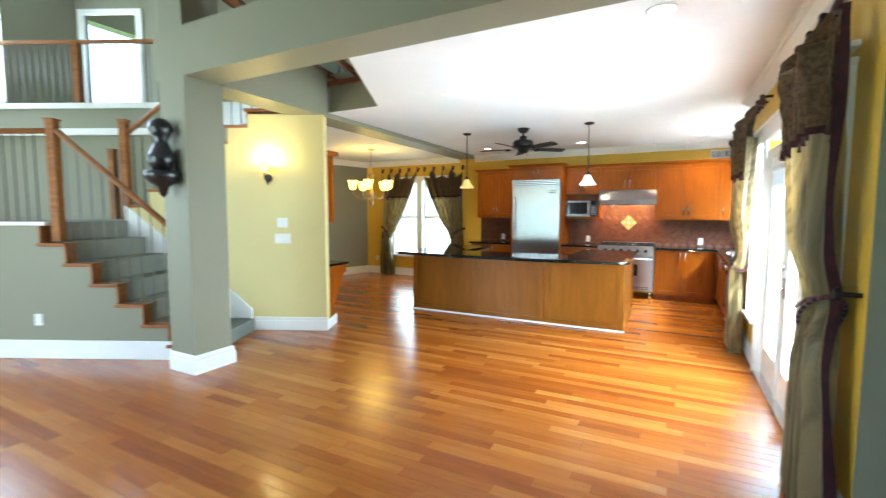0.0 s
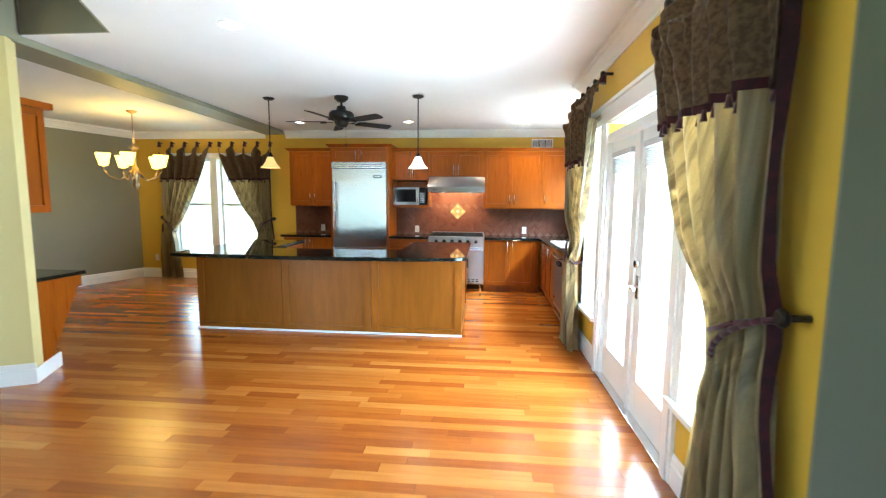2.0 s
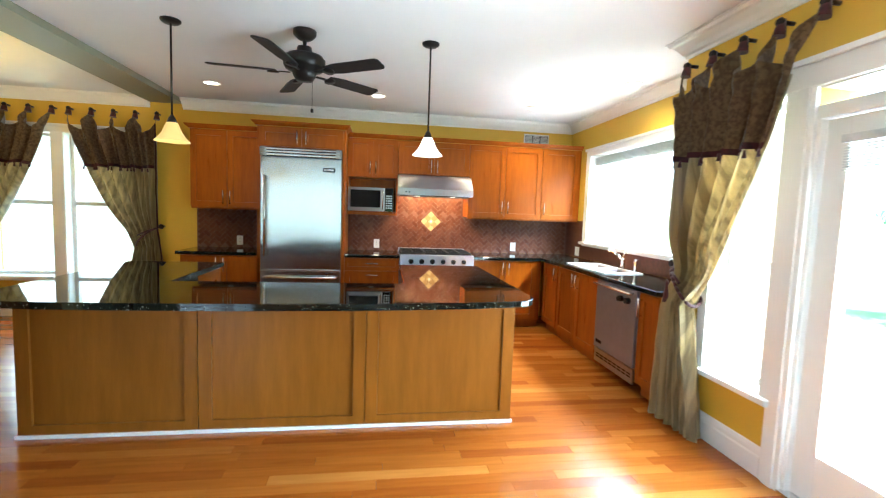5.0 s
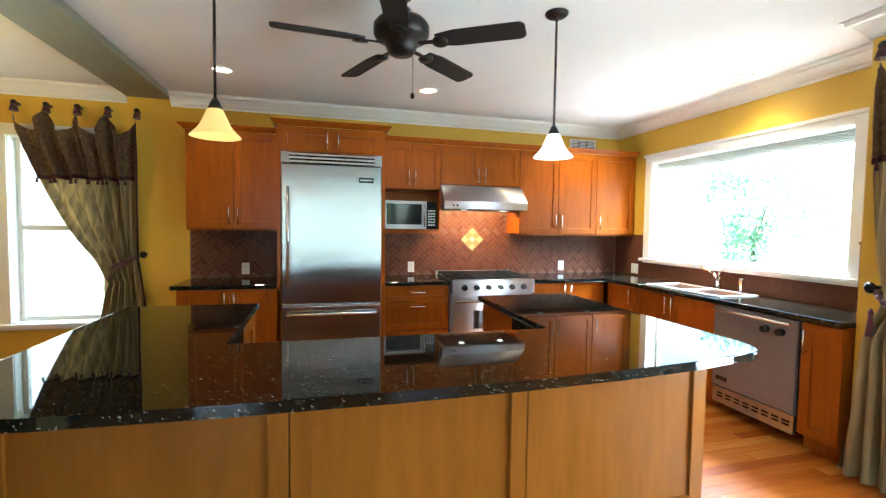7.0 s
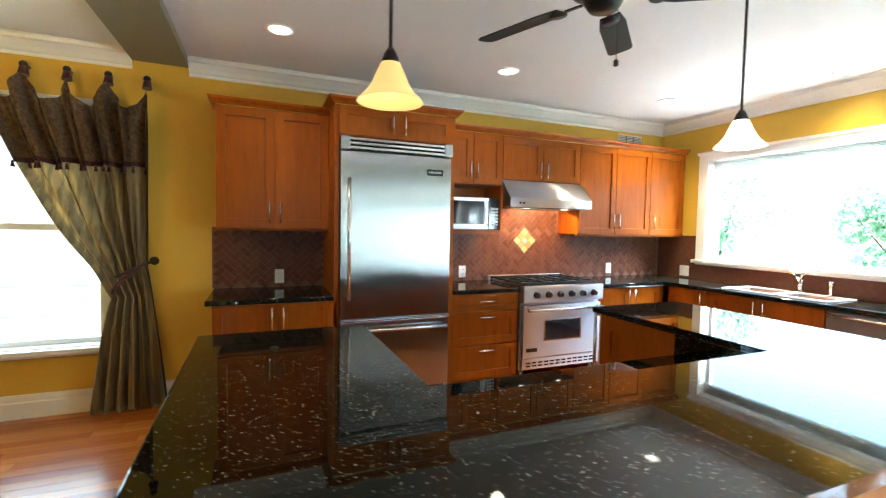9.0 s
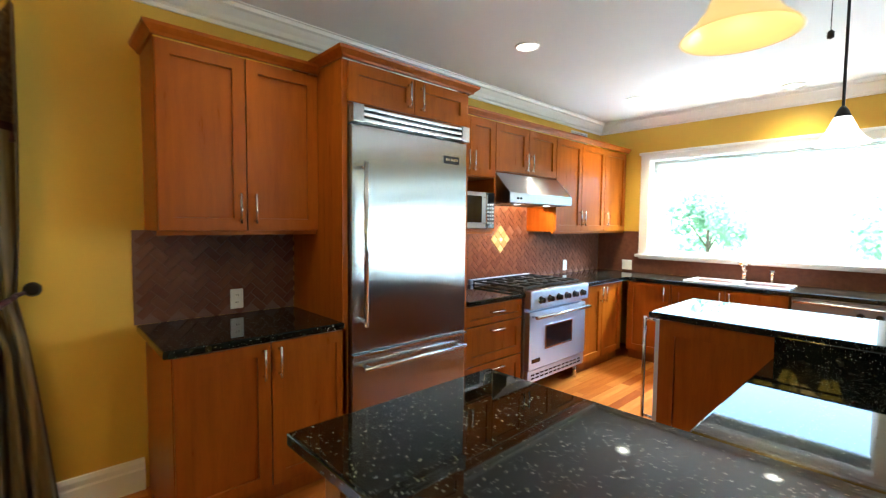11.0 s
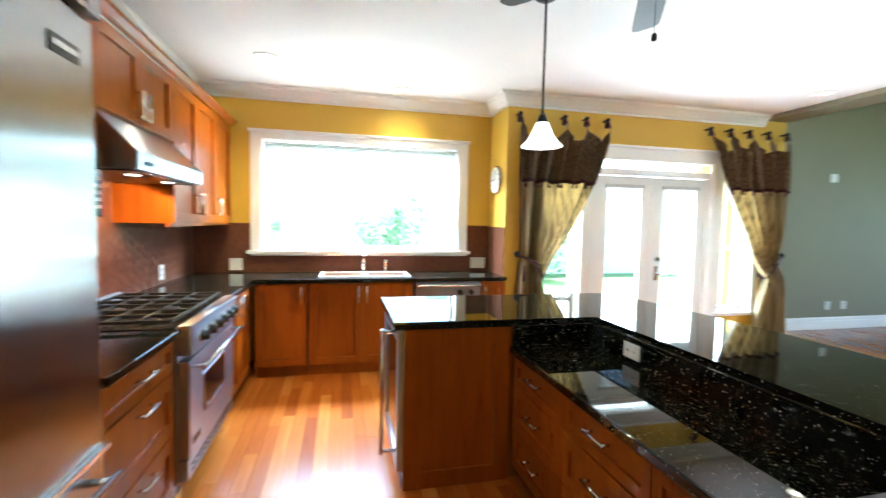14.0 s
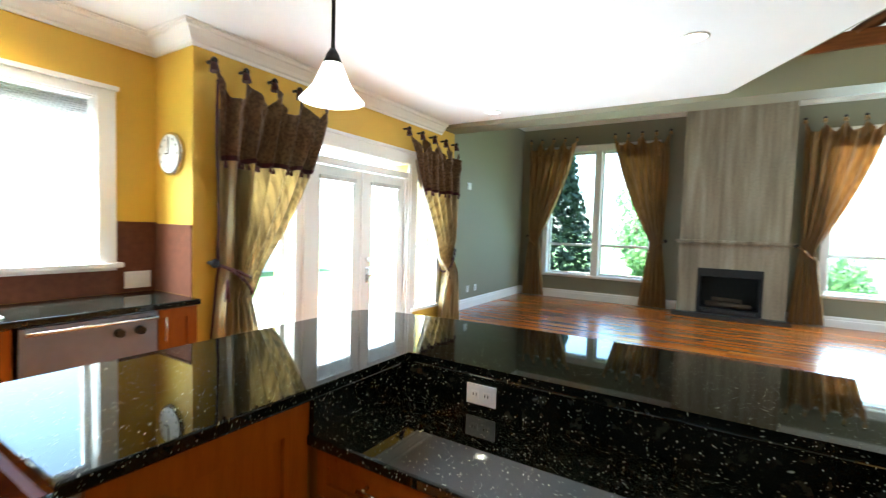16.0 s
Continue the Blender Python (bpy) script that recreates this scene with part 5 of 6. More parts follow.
    for k in range(knobs):
        x = width * k / (knobs - 1)
        P("knob", M["iron"], t, lambda bm: knob_bm(bm, x, top + 0.03, 0.026), "dark bronze wall knob")

        def tab(bm):
            rod(bm, (x, -0.072, top + 0.045), (x, -0.086, top - 0.045), 0.018, 10, 0.034)
        P("tab", M["lining"] if not gold else M["gold"], t, tab, "cloth hanging tab")
    P("holdback", M["iron"], t, lambda bm: knob_bm(bm, hx, tie_z + 0.05, 0.034), "dark bronze holdback knob")
    return t


FR = lambda y: pose(1.65, y, 0, 0, 0, -90)
curtain(FR(5.37), 0.97, 2.50, 0.16, 1.09, 1.86, "brown and gold silk curtain tied back beside the french doors", seed=2, hem_w=0.52)
curtain(FR(3.12), 1.05, 2.50, 0.91, 1.08, 1.86, "brown and gold silk curtain tied back near the sage wall", seed=5, hem_w=0.54, tie_w=0.21, flap=0.014)
NW = pose
curtain(NW(-5.39, 8.5, 0), 0.99, 2.50, 0.13, 1.10, 1.86, "brown and gold silk curtain tied back at the dining window", seed=8, hem_w=0.42, tie_w=0.2)
curtain(NW(-4.22, 8.5, 0), 0.97, 2.50, 0.84, 1.10, 1.86, "brown and gold silk curtain tied back near the kitchen cabinets", seed=11, hem_w=0.48, tie_w=0.2)
SW = lambda x: pose(x, WS, 0, 0, 0, 180)
for x, tx, sd, lb in ((2.17, 0.14, 21, "next to the sage corner"), (0.42, 0.84, 22, "beside the fireplace"), (-2.55, 0.14, 23, "on the far side of the fireplace"), (-4.70, 0.84, 24, "at the end of the far window")):
    curtain(SW(x), 1.0, 3.36, tx, 1.25, 2.9, "gold curtain with ruffled top " + lb, gold=True, group="gold living room curtains", seed=sd, hem_w=0.5)


# ---- fireplace ----
def fireplace():
    t = thing("fireplace", pose(-1.63, WS, 0), "limestone-clad chimney breast with a black gas firebox", "fireplace")
    # local +y into the room
    D = 0.40
    def breast(bm):
        box(bm, -0.79, -0.48, 0, D, 0.0, 5.4)
        box(bm, 0.48, 0.79, 0, D, 0.0, 5.4)
        box(bm, -0.48, 0.48, 0, D, 0.86, 5.4)
    P("chimney_breast", M["stone"], t, breast)
    P("hearth", M["slate"], t, lambda bm: box(bm, -0.86, 0.86, D, D + 0.16, 0.0, 0.07, 0.006), "dark slate hearth")
    P("mantel", M["stone"], t, lambda bm: (box(bm, -0.86, 0.86, D, D + 0.14, 1.32, 1.355, 0.005), box(bm, -0.83, 0.83, D, D + 0.08, 1.285, 1.32, 0.01)), "shallow limestone mantel shelf")
    P("firebox", M["soot"], t, lambda bm: (box(bm, -0.48, 0.48, 0.02, 0.06, 0.07, 0.86), box(bm, -0.48, -0.43, 0.06, D + 0.01, 0.07, 0.86, 0.004), box(bm, 0.43, 0.48, 0.06, D + 0.01, 0.07, 0.86, 0.004), box(bm, -0.43, 0.43, 0.06, D + 0.012, 0.72, 0.86, 0.004), box(bm, -0.43, 0.43, 0.06, D + 0.012, 0.07, 0.16, 0.004)))
    P("louvre", M["slate"], t, lambda bm: [box(bm, -0.4, 0.4, D + 0.012, D + 0.018, z, z + 0.012) for z in (0.085, 0.105, 0.125)])

    def logs(bm):
        for k, (x0, x1, y, z, r) in enumerate(((-0.34, 0.32, 0.2, 0.20, 0.045), (-0.28, 0.35, 0.28, 0.22, 0.04), (-0.2, 0.25, 0.24, 0.30, 0.035))):
            rod(bm, (x0, y, z), (x1, y + 0.03 * (-1) ** k, z + 0.02), r, 9)
    P("logs", M["bark"], t, logs, "imitation logs")
    g = P("fire_glass", M["glass"], t, lambda bm: box(bm, -0.43, 0.43, D - 0.02, D - 0.015, 0.16, 0.72))
    g.visible_shadow = False


fireplace()


# ---- stair, turned from the kitchen's axes ----
ST = pose(-3.645, 2.08, 0, 0, 0, 25.5)


def stair():
    t = thing("staircase", ST, "carpeted oak staircase with iron balusters turning at a landing", "staircase")
    W = 1.18
    nose = lambda k: (0.33 - 0.255 * k, 0.16 + 0.205 * k)  # outer edge of tread k and its height
    steps = [p for k in range(6) for p in ((nose(k)[0], nose(k)[1] - 0.03), (nose(k)[0] - 0.255, nose(k)[1] - 0.03))]
    P("stair_wall", M["sage"], t, lambda bm: prism_xz(bm, [(nose(6)[0], 0.0), (steps[0][0], 0.0)] + steps, 0.0, 0.06), "sage stepped side wall of the stair")
    P("landing_wall", M["sage"], t, lambda bm: box(bm, -4.0, nose(6)[0], 0.0, 0.10, 0.0, 1.36), "sage low wall beside the landing")
    P("wall_cap", M["white"], t, lambda bm: box(bm, -4.0, -1.14, -0.02, 0.12, 1.36, 1.395, 0.004), "white cap on the low wall")
    P("skirting", M["white"], t, lambda bm: box(bm, -4.0, 0.33, -0.018, 0.0, 0.0, 0.19, 0.006), "white skirting board")
    for k in range(6):
        x1, z = nose(k)
        tr = P("tread", M["oak"], t, lambda bm: (box(bm, x1 - 0.275, x1 + 0.02, -0.035, 0.10, z - 0.035, z, 0.006)), "oak tread end")
        P("riser", M["oak"], t, lambda bm: box(bm, x1 - 0.265, x1 - 0.245, -0.012, 0.10, z, z + 0.17, 0.0))
        P("carpet", M["carpet"], tr, lambda bm: (box(bm, x1 - 0.27, x1 + 0.015, 0.10, W - 0.05, z - 0.03, z + 0.004, 0.008), box(bm, x1 - 0.27, x1 - 0.245, 0.10, W - 0.05, z, z + 0.18)), "grey-green carpet")
    # wide starting step with a curled end
    P("starting_step", M["carpet"], t, lambda bm: prism(bm, [(0.3, 0.15), (0.42, 0.25), (0.42, 1.13), (0.3, 1.13)], 0.0, 0.16, 0.015), "carpeted starting step")
    P("stringer", M["white"], t, lambda bm: prism_xz(bm, [(0.38, 0.0), (0.38, 0.27), (0.16, 0.48), (-1.2, 1.58), (-1.2, 1.2), (0.1, 0.0)], 1.14, 1.175), "painted wall stringer")
    P("landing", M["carpet"], t, lambda bm: box(bm, -2.6, -1.16, 0.1, 2.35, 1.2, 1.39), "carpeted landing")
    for k in range(9):
        x0, z = -1.16 + 0.255 * k, 1.39 + 0.197 * (k + 1)
        tr = P("tread", M["oak"], t, lambda bm: (box(bm, x0 - 0.02, x0 + 0.27, W - 0.02, 2.3, z - 0.035, z, 0.006)))
        P("riser", M["oak"], t, lambda bm: box(bm, x0, x0 + 0.018, W, 2.3, z - 0.197, z - 0.035))
        for j in range(2):
            P("baluster", M["iron"], t, lambda bm: rod(bm, (x0 + 0.06 + j * 0.12, W + 0.03, z), (x0 + 0.06 + j * 0.12, W + 0.03, z + 0.86), 0.007, 6))
    P("handrail", M["oak"], t, lambda bm: rod(bm, (-1.2, W + 0.03, 2.46), (1.2, W + 0.03, 4.28), 0.03, 10))
    for k in range(10):
        x = -0.98 + 0.12 * k + 0.06
        zf = nose(max(0, int((0.33 - x) / 0.255)))[1]
        P("baluster", M["baluster"], t, lambda bm: rod(bm, (x, 0.03, zf), (x, 0.03, 2.28 - (x + 0.99) * 0.858), 0.006, 6))
    for k in range(10):
        x = -1.25 - 0.11 * k
        P("baluster", M["iron"], t, lambda bm: rod(bm, (x, 0.05, 1.39), (x, 0.05, 2.28), 0.006, 6))
    P("handrail", M["oak"], t, lambda bm: tube(bm, [(-0.99, 0.03, 2.30), (0.6, 0.03, 0.92)], 0.028, 10), "oak handrail")
    P("handrail", M["oak"], t, lambda bm: rod(bm, (-4.0, 0.05, 2.30), (-1.05, 0.05, 2.30), 0.028, 10))
    for x, y, z0, z1 in ((-1.05, 0.05, 1.2, 2.40), (-1.2, 1.20, 1.39, 2.63), (-2.2, 2.25, 1.39, 2.42)):
        P("newel_post", M["oak"], t, lambda bm: (box(bm, x - 0.042, x + 0.042, y - 0.042, y + 0.042, z0, z1, 0.004), box(bm, x - 0.052, x + 0.052, y - 0.052, y + 0.052, z1, z1 + 0.02, 0.004)), "square oak newel post")
    return t


def prism_xz(bm, pts, y0, y1):
    lo, hi = [bm.verts.new((x, y0, z)) for x, z in pts], [bm.verts.new((x, y1, z)) for x, z in pts]
    bm.faces.new(lo)
    bm.faces.new(hi[::-1])
    n = len(pts)
    for k in range(n):
        bm.faces.new((lo[k], hi[k], hi[(k + 1) % n], lo[(k + 1) % n]))
    bmesh.ops.recalc_face_normals(bm, faces=bm.faces)


stair()


def yellow_wall(bm):
    # follows the upper flight, in the stair's own axes
    pts = [(-1.14, 0.0), (1.327, 0.0), (1.327, 2.70), (0.55, 2.70), (0.385, 2.70)]
    for k in range(5, -1, -1):
        x0, z = -1.16 + 0.255 * (k + 1), 1.39 + 0.197 * (k + 1) - 0.035
        pts += [(x0 + 0.0, z), (x0 - 0.255, z)]
    pts = [p for p in pts if p[1] < 2.701]
    prism_xz(bm, pts, 1.18, 1.32)


tagged(P("wall_stair", M["yellow_pale"], None, yellow_wall, "pale yellow wall below the upper flight", at=ST), kind="structure")
structure("wall_desk", M["sage"], lambda bm: box(bm, -7.0, -3.5, 3.86, 3.95, 0.0, 2.75), "sage wall behind the desk")
tagged(P("baseboard_stair", M["white"], None, lambda bm: (box(bm, 0.40, 1.345, 1.16, 1.179, 0.0, 0.125, 0.004), box(bm, 0.40, 1.34, 1.166, 1.179, 0.125, 0.17, 0.004), box(bm, 1.328, 1.345, 1.18, 1.6, 0.0, 0.125, 0.004)), "white skirting on the stair wall", at=ST), kind="structure")
tagged(P("wall_stair_back", M["sage"], None, lambda bm: box(bm, -5.2, 0.0, 2.36, 2.5, 0.0, 3.1), "sage wall behind the stair", at=ST), kind="structure")
tagged(P("trim_gallery", M["white"], None, lambda bm: (box(bm, -5.2, -0.2, 2.32, 2.36, 3.06, 3.14, 0.004), box(bm, -5.2, -0.2, 2.30, 2.36, 2.66, 2.76, 0.01)), "white gallery edge and moulding", at=ST), kind="structure")
tagged(P("floor_gallery", M["carpet"], None, lambda bm: box(bm, -5.2, 0.2, 2.5, 5.0, 3.0, 3.08), "carpeted upper gallery floor", at=ST), kind="structure")
tagged(P("wall_gallery", M["sage"], None, lambda bm: (box(bm, -5.2, -3.9, 3.9, 4.0, 3.08, 5.5), box(bm, -2.9, 0.4, 3.9, 4.0, 3.08, 5.5), box(bm, -3.9, -2.9, 3.9, 4.0, 5.15, 5.5)), "sage wall of the upper gallery with a doorway", at=ST), kind="structure")
tagged(P("trim_gallery_door", M["white"], None, lambda bm: (box(bm, -4.0, -3.88, 3.87, 3.9, 3.08, 5.2, 0.004), box(bm, -2.92, -2.8, 3.87, 3.9, 3.08, 5.2, 0.004), box(bm, -3.88, -2.92, 3.87, 3.9, 5.1, 5.2, 0.004)), "white doorway casing upstairs", at=ST), kind="structure")


def gallery_rail():
    t = thing("gallery_railing", ST, "oak and iron railing along the upper gallery", "railing")
    P("handrail", M["oak"], t, lambda bm: box(bm, -5.0, -0.3, 2.30, 2.36, 4.0, 4.05, 0.01))
    for x in (-4.3, -2.72, -0.6):
        P("newel_post", M["oak"], t, lambda bm: box(bm, x - 0.05, x + 0.05, 2.28, 2.38, 3.14, 4.02, 0.004))
    # the grey iron puts the daylight on these balusters into their colour
    for k in range(40):
        P("baluster", M["baluster"], t, lambda bm: rod(bm, (-4.95 + k * 0.115, 2.33, 3.14), (-4.95 + k * 0.115, 2.33, 4.0), 0.008, 6))


gallery_rail()


def void_railing():
    t = thing("void_railing", pose(0, 0, 0), "dark oak stair rails seen through the stair void", "railing")
    P("cap", M["rafter"], t, lambda bm: box(bm, -2.95, -2.42, 3.80, 3.92, 3.05, 3.11, 0.008))
    for a, b in (((-2.82, 3.11), (-3.30, 3.40)), ((-2.50, 3.10), (-2.93, 3.46)), ((-2.20, 3.06), (-2.62, 3.44))):
        P("rail", M["rafter"], t, lambda bm: rod(bm, (a[0], 3.87, a[1]), (b[0], 3.87, b[1]), 0.045, 4))
    for k in range(7):
        P("baluster", M["baluster"], t, lambda bm: rod(bm, (-2.93 + k * 0.1, 4.0, 3.04), (-2.93 + k * 0.1, 4.0, 3.9), 0.008, 6))


structure("trim_void_cap", M["rafter"], lambda bm: (box(bm, -2.94, -1.9, 2.301, 2.335, 2.985, 3.12, 0.004), rod(bm, (-2.27, 2.30, 3.10), (-2.72, 2.22, 3.42), 0.05, 4)), "dark stained wood cap and rail over the beam")
void_railing()
structure("wall_void_north", M["sage"], lambda bm: box(bm, -2.98, -1.4, 4.7, 4.8, 3.04, 5.5), "sage wall beyond the stair void")


def sconce():
    t = thing("wall_sconce", ST @ pose(0.63, 1.178, 2.02), "lit wall sconce with a glass cup on the yellow wall", "wall lamp")
    P("bracket", M["iron"], t, lambda bm: (rod(bm, (0, 0, -0.1), (0, -0.012, -0.1), 0.05, 18), tube(bm, [(0, -0.01, -0.1), (0, -0.07, -0.13), (0, -0.11, -0.09), (0, -0.11, -0.03)], 0.01, 8), lathe(bm, [(0.0, -0.19), (0.015, -0.17), (0.008, -0.13), (0.02, -0.1)], 10, (0, -0.03, 0))))
    P("shade", M["shade"], t, lambda bm: lathe(bm, [(0.02, -0.03), (0.035, -0.02), (0.045, 0.03), (0.065, 0.09), (0.06, 0.09), (0.04, 0.03), (0.0, -0.01)], 20, (0, -0.11, 0)), "frosted glass cup")
    lp = new("sconce_bulb", bpy.data.lights.new("sconce_bulb", "POINT"))
    lp.data.energy, lp.data.color, lp.data.shadow_soft_size = 2.2, (1.0, 0.70, 0.28), 0.03
    lp.matrix_world = ST @ pose(0.63, 1.06, 2.13)


sconce()
for z, w in ((1.37, 0.13), (1.17, 0.20)):
    t = thing("light_switch", ST @ pose(0.79, 1.178, z), "white switch plate on the pale yellow wall", "light switch")
    P("plate", M["vinyl"], t, lambda bm: box(bm, -w / 2, w / 2, -0.008, 0, -0.06, 0.06, 0.003))
    for x in ([-0.03, 0.03] if w < 0.15 else [-0.065, -0.022, 0.022, 0.065]):
        P("rocker", M["white"], t, lambda bm: box(bm, x - 0.014, x + 0.014, -0.012, -0.008, -0.03, 0.03, 0.002))
t = thing("light_switch", ST @ pose(-1.28, 0.0, 0.40), "white socket plate on the stair wall", "outlet")
P("plate", M["vinyl"], t, lambda bm: box(bm, -0.04, 0.04, -0.008, 0, -0.06, 0.06, 0.003))

# ---- vase-shaped wall ornament on the column ----
t = thing("wall_ornament", pose(-3.14, 1.965, 1.62), "black carved urn-shaped ornament on the sage column", "wall ornament")
P("bracket", M["black"], t, lambda bm: (lathe(bm, [(0.0, 0.0), (0.03, 0.03), (0.05, 0.1), (0.11, 0.14), (0.15, 0.20), (0.14, 0.23), (0.10, 0.25)], 20, (0, -0.10, 0)), box(bm, -0.1, 0.1, -0.1, 0.0, 0.14, 0.22, 0.01)))
P("urn", M["black"], t, lambda bm: lathe(bm, [(0.08, 0.25), (0.11, 0.32), (0.105, 0.38), (0.07, 0.45), (0.05, 0.5), (0.075, 0.55), (0.10, 0.60), (0.085, 0.65), (0.05, 0.69), (0.0, 0.70)], 20, (0, -0.10, 0)))


# ---- desk cabinets beyond the stair wall ----
def desk():
    t = thing("desk_counter", pose(-3.95, 4.05, 0), "built-in cherry wood desk with a black top", "desk")
    P("top", M["granite"], t, lambda bm: box(bm, 0, 0.61, -0.1, 0.58, 0.74, 0.775, 0.006), "black granite desk top")
    P("apron", M["cab"], t, lambda bm: (box(bm, 0.02, 0.58, 0.52, 0.555, 0.62, 0.74, 0.003), box(bm, 0.55, 0.585, -0.1, 0.515, 0.70, 0.74, 0.003)))
    P("side_panel", M["cab"], t, lambda bm: prism_yz(bm, [(-0.1, 0.0), (0.19, 0.0), (0.55, 0.70), (-0.1, 0.70)], 0.55, 0.58))
    c = thing("wall_cabinet", pose(-3.95, 4.05, 1.36), "cherry wood wall cabinet above the desk", "cabinet", "kitchen cabinets")
    P("body", M["cab"], c, lambda bm: box(bm, 0.0, 0.60, -0.1, 0.27, 0.0, 0.92, 0.002))
    P("cornice", M["cab"], c, lambda bm: box(bm, -0.0, 0.66, -0.1, 0.33, 0.92, 0.98, 0.012))
    P("door", M["cab"], c, lambda bm: shaker(bm, 0, 0.37, 0.0, 0.92, 0.06), at=pose(0.622, -0.1, 0, 0, 0, 90))


def prism_yz(bm, pts, x0, x1):
    lo, hi = [bm.verts.new((x0, y, z)) for y, z in pts], [bm.verts.new((x1, y, z)) for y, z in pts]
    bm.faces.new(lo)
    bm.faces.new(hi[::-1])
    n = len(pts)
    for k in range(n):
        bm.faces.new((lo[k], hi[k], hi[(k + 1) % n], lo[(k + 1) % n]))
    bmesh.ops.recalc_face_normals(bm, faces=bm.faces)


desk()


# ---- chandelier ----
def chandelier():
    x, y = -4.38, 6.60
    t = thing("chandelier", pose(x, y, CEIL), "lit five-arm chandelier with square glass cups", "chandelier")
    P("canopy", M["gilt"], t, lambda bm: lathe(bm, [(0.07, 0), (0.065, -0.02), (0.03, -0.04), (0.0, -0.045)], 20))
    P("stem", M["gilt"], t, lambda bm: (rod(bm, (0, 0, -0.03), (0, 0, -0.50), 0.006, 8), lathe(bm, [(0.008, -0.46), (0.07, -0.52), (0.02, -0.55), (0.012, -0.74), (0.04, -0.82), (0.055, -0.90), (0.03, -1.0), (0.05, -1.05), (0.0, -1.13)], 16)))
    for k in range(5):
        a = math.radians(72 * k + 10)
        c, s = math.cos(a), math.sin(a)
        P("arm", M["gilt"], t, lambda bm: tube(bm, [(0.04 * c, 0.04 * s, -0.84), (0.11 * c, 0.11 * s, -0.94), (0.20 * c, 0.20 * s, -0.98), (0.31 * c, 0.31 * s, -0.93), (0.36 * c, 0.36 * s, -0.85), (0.36 * c, 0.36 * s, -0.78)], 0.009, 8))
        P("shade", M["shade"], t, lambda bm: lathe(bm, [(0.02, -0.795), (0.07, -0.785), (0.12, -0.62), (0.11, -0.62), (0.065, -0.775), (0.001, -0.785)], 4, (0.36 * c, 0.36 * s, 0)), "frosted glass cup")
    lp = new("chandelier_bulb", bpy.data.lights.new("chandelier_bulb", "POINT"))
    lp.data.energy, lp.data.color, lp.data.shadow_soft_size = 3.0, (1.0, 0.58, 0.14), 0.2
    lp.matrix_world = pose(x, y, CEIL - 0.52)


chandelier()

# ---- clock and vent ----
t = thing("wall_clock", pose(1.90, 5.47, 1.90, 0, 0, 180), "round white wall clock on the mustard return wall", "clock")
P("rim", M["steel_h"], t, lambda bm: (rod(bm, (0, 0, 0), (0, -0.03, 0), 0.15, 32)))
P("face", M["vinyl"], t, lambda bm: rod(bm, (0, -0.0305, 0), (0, -0.034, 0), 0.135, 32))
P("clock_hand", M["black"], t, lambda bm: (box(bm, -0.004, 0.004, -0.038, -0.035, 0, 0.10), box(bm, -0.05, 0.0, -0.038, -0.035, -0.004, 0.004)))
P("hour_marks", M["black"], t, lambda bm: [box(bm, 0.11 * math.sin(k * math.pi / 6) - 0.004, 0.11 * math.sin(k * math.pi / 6) + 0.004, -0.0365, -0.034, 0.11 * math.cos(k * math.pi / 6) - 0.008, 0.11 * math.cos(k * math.pi / 6) + 0.008) for k in range(12)])
t = thing("air_vent", pose(1.44, 8.5, 2.44), "white louvred air vent above the cabinets", "air vent")
P("frame", M["vinyl"], t, lambda bm: (box(bm, 0, 0.36, -0.012, 0, 0.0, 0.015), box(bm, 0, 0.36, -0.012, 0, 0.125, 0.14), box(bm, 0, 0.015, -0.012, 0, 0.015, 0.125), box(bm, 0.345, 0.36, -0.012, 0, 0.015, 0.125)))
P("shadow_box", M["slate"], t, lambda bm: box(bm, 0.015, 0.345, -0.003, -0.001, 0.015, 0.125))
for k in range(3):
    P("louvre_bank", M["vinyl"], t, lambda bm: [box(bm, 0.02 + k * 0.11, 0.115 + k * 0.11, -0.010, -0.004, 0.022 + j * 0.0175, 0.031 + j * 0.0175) for j in range(6)])


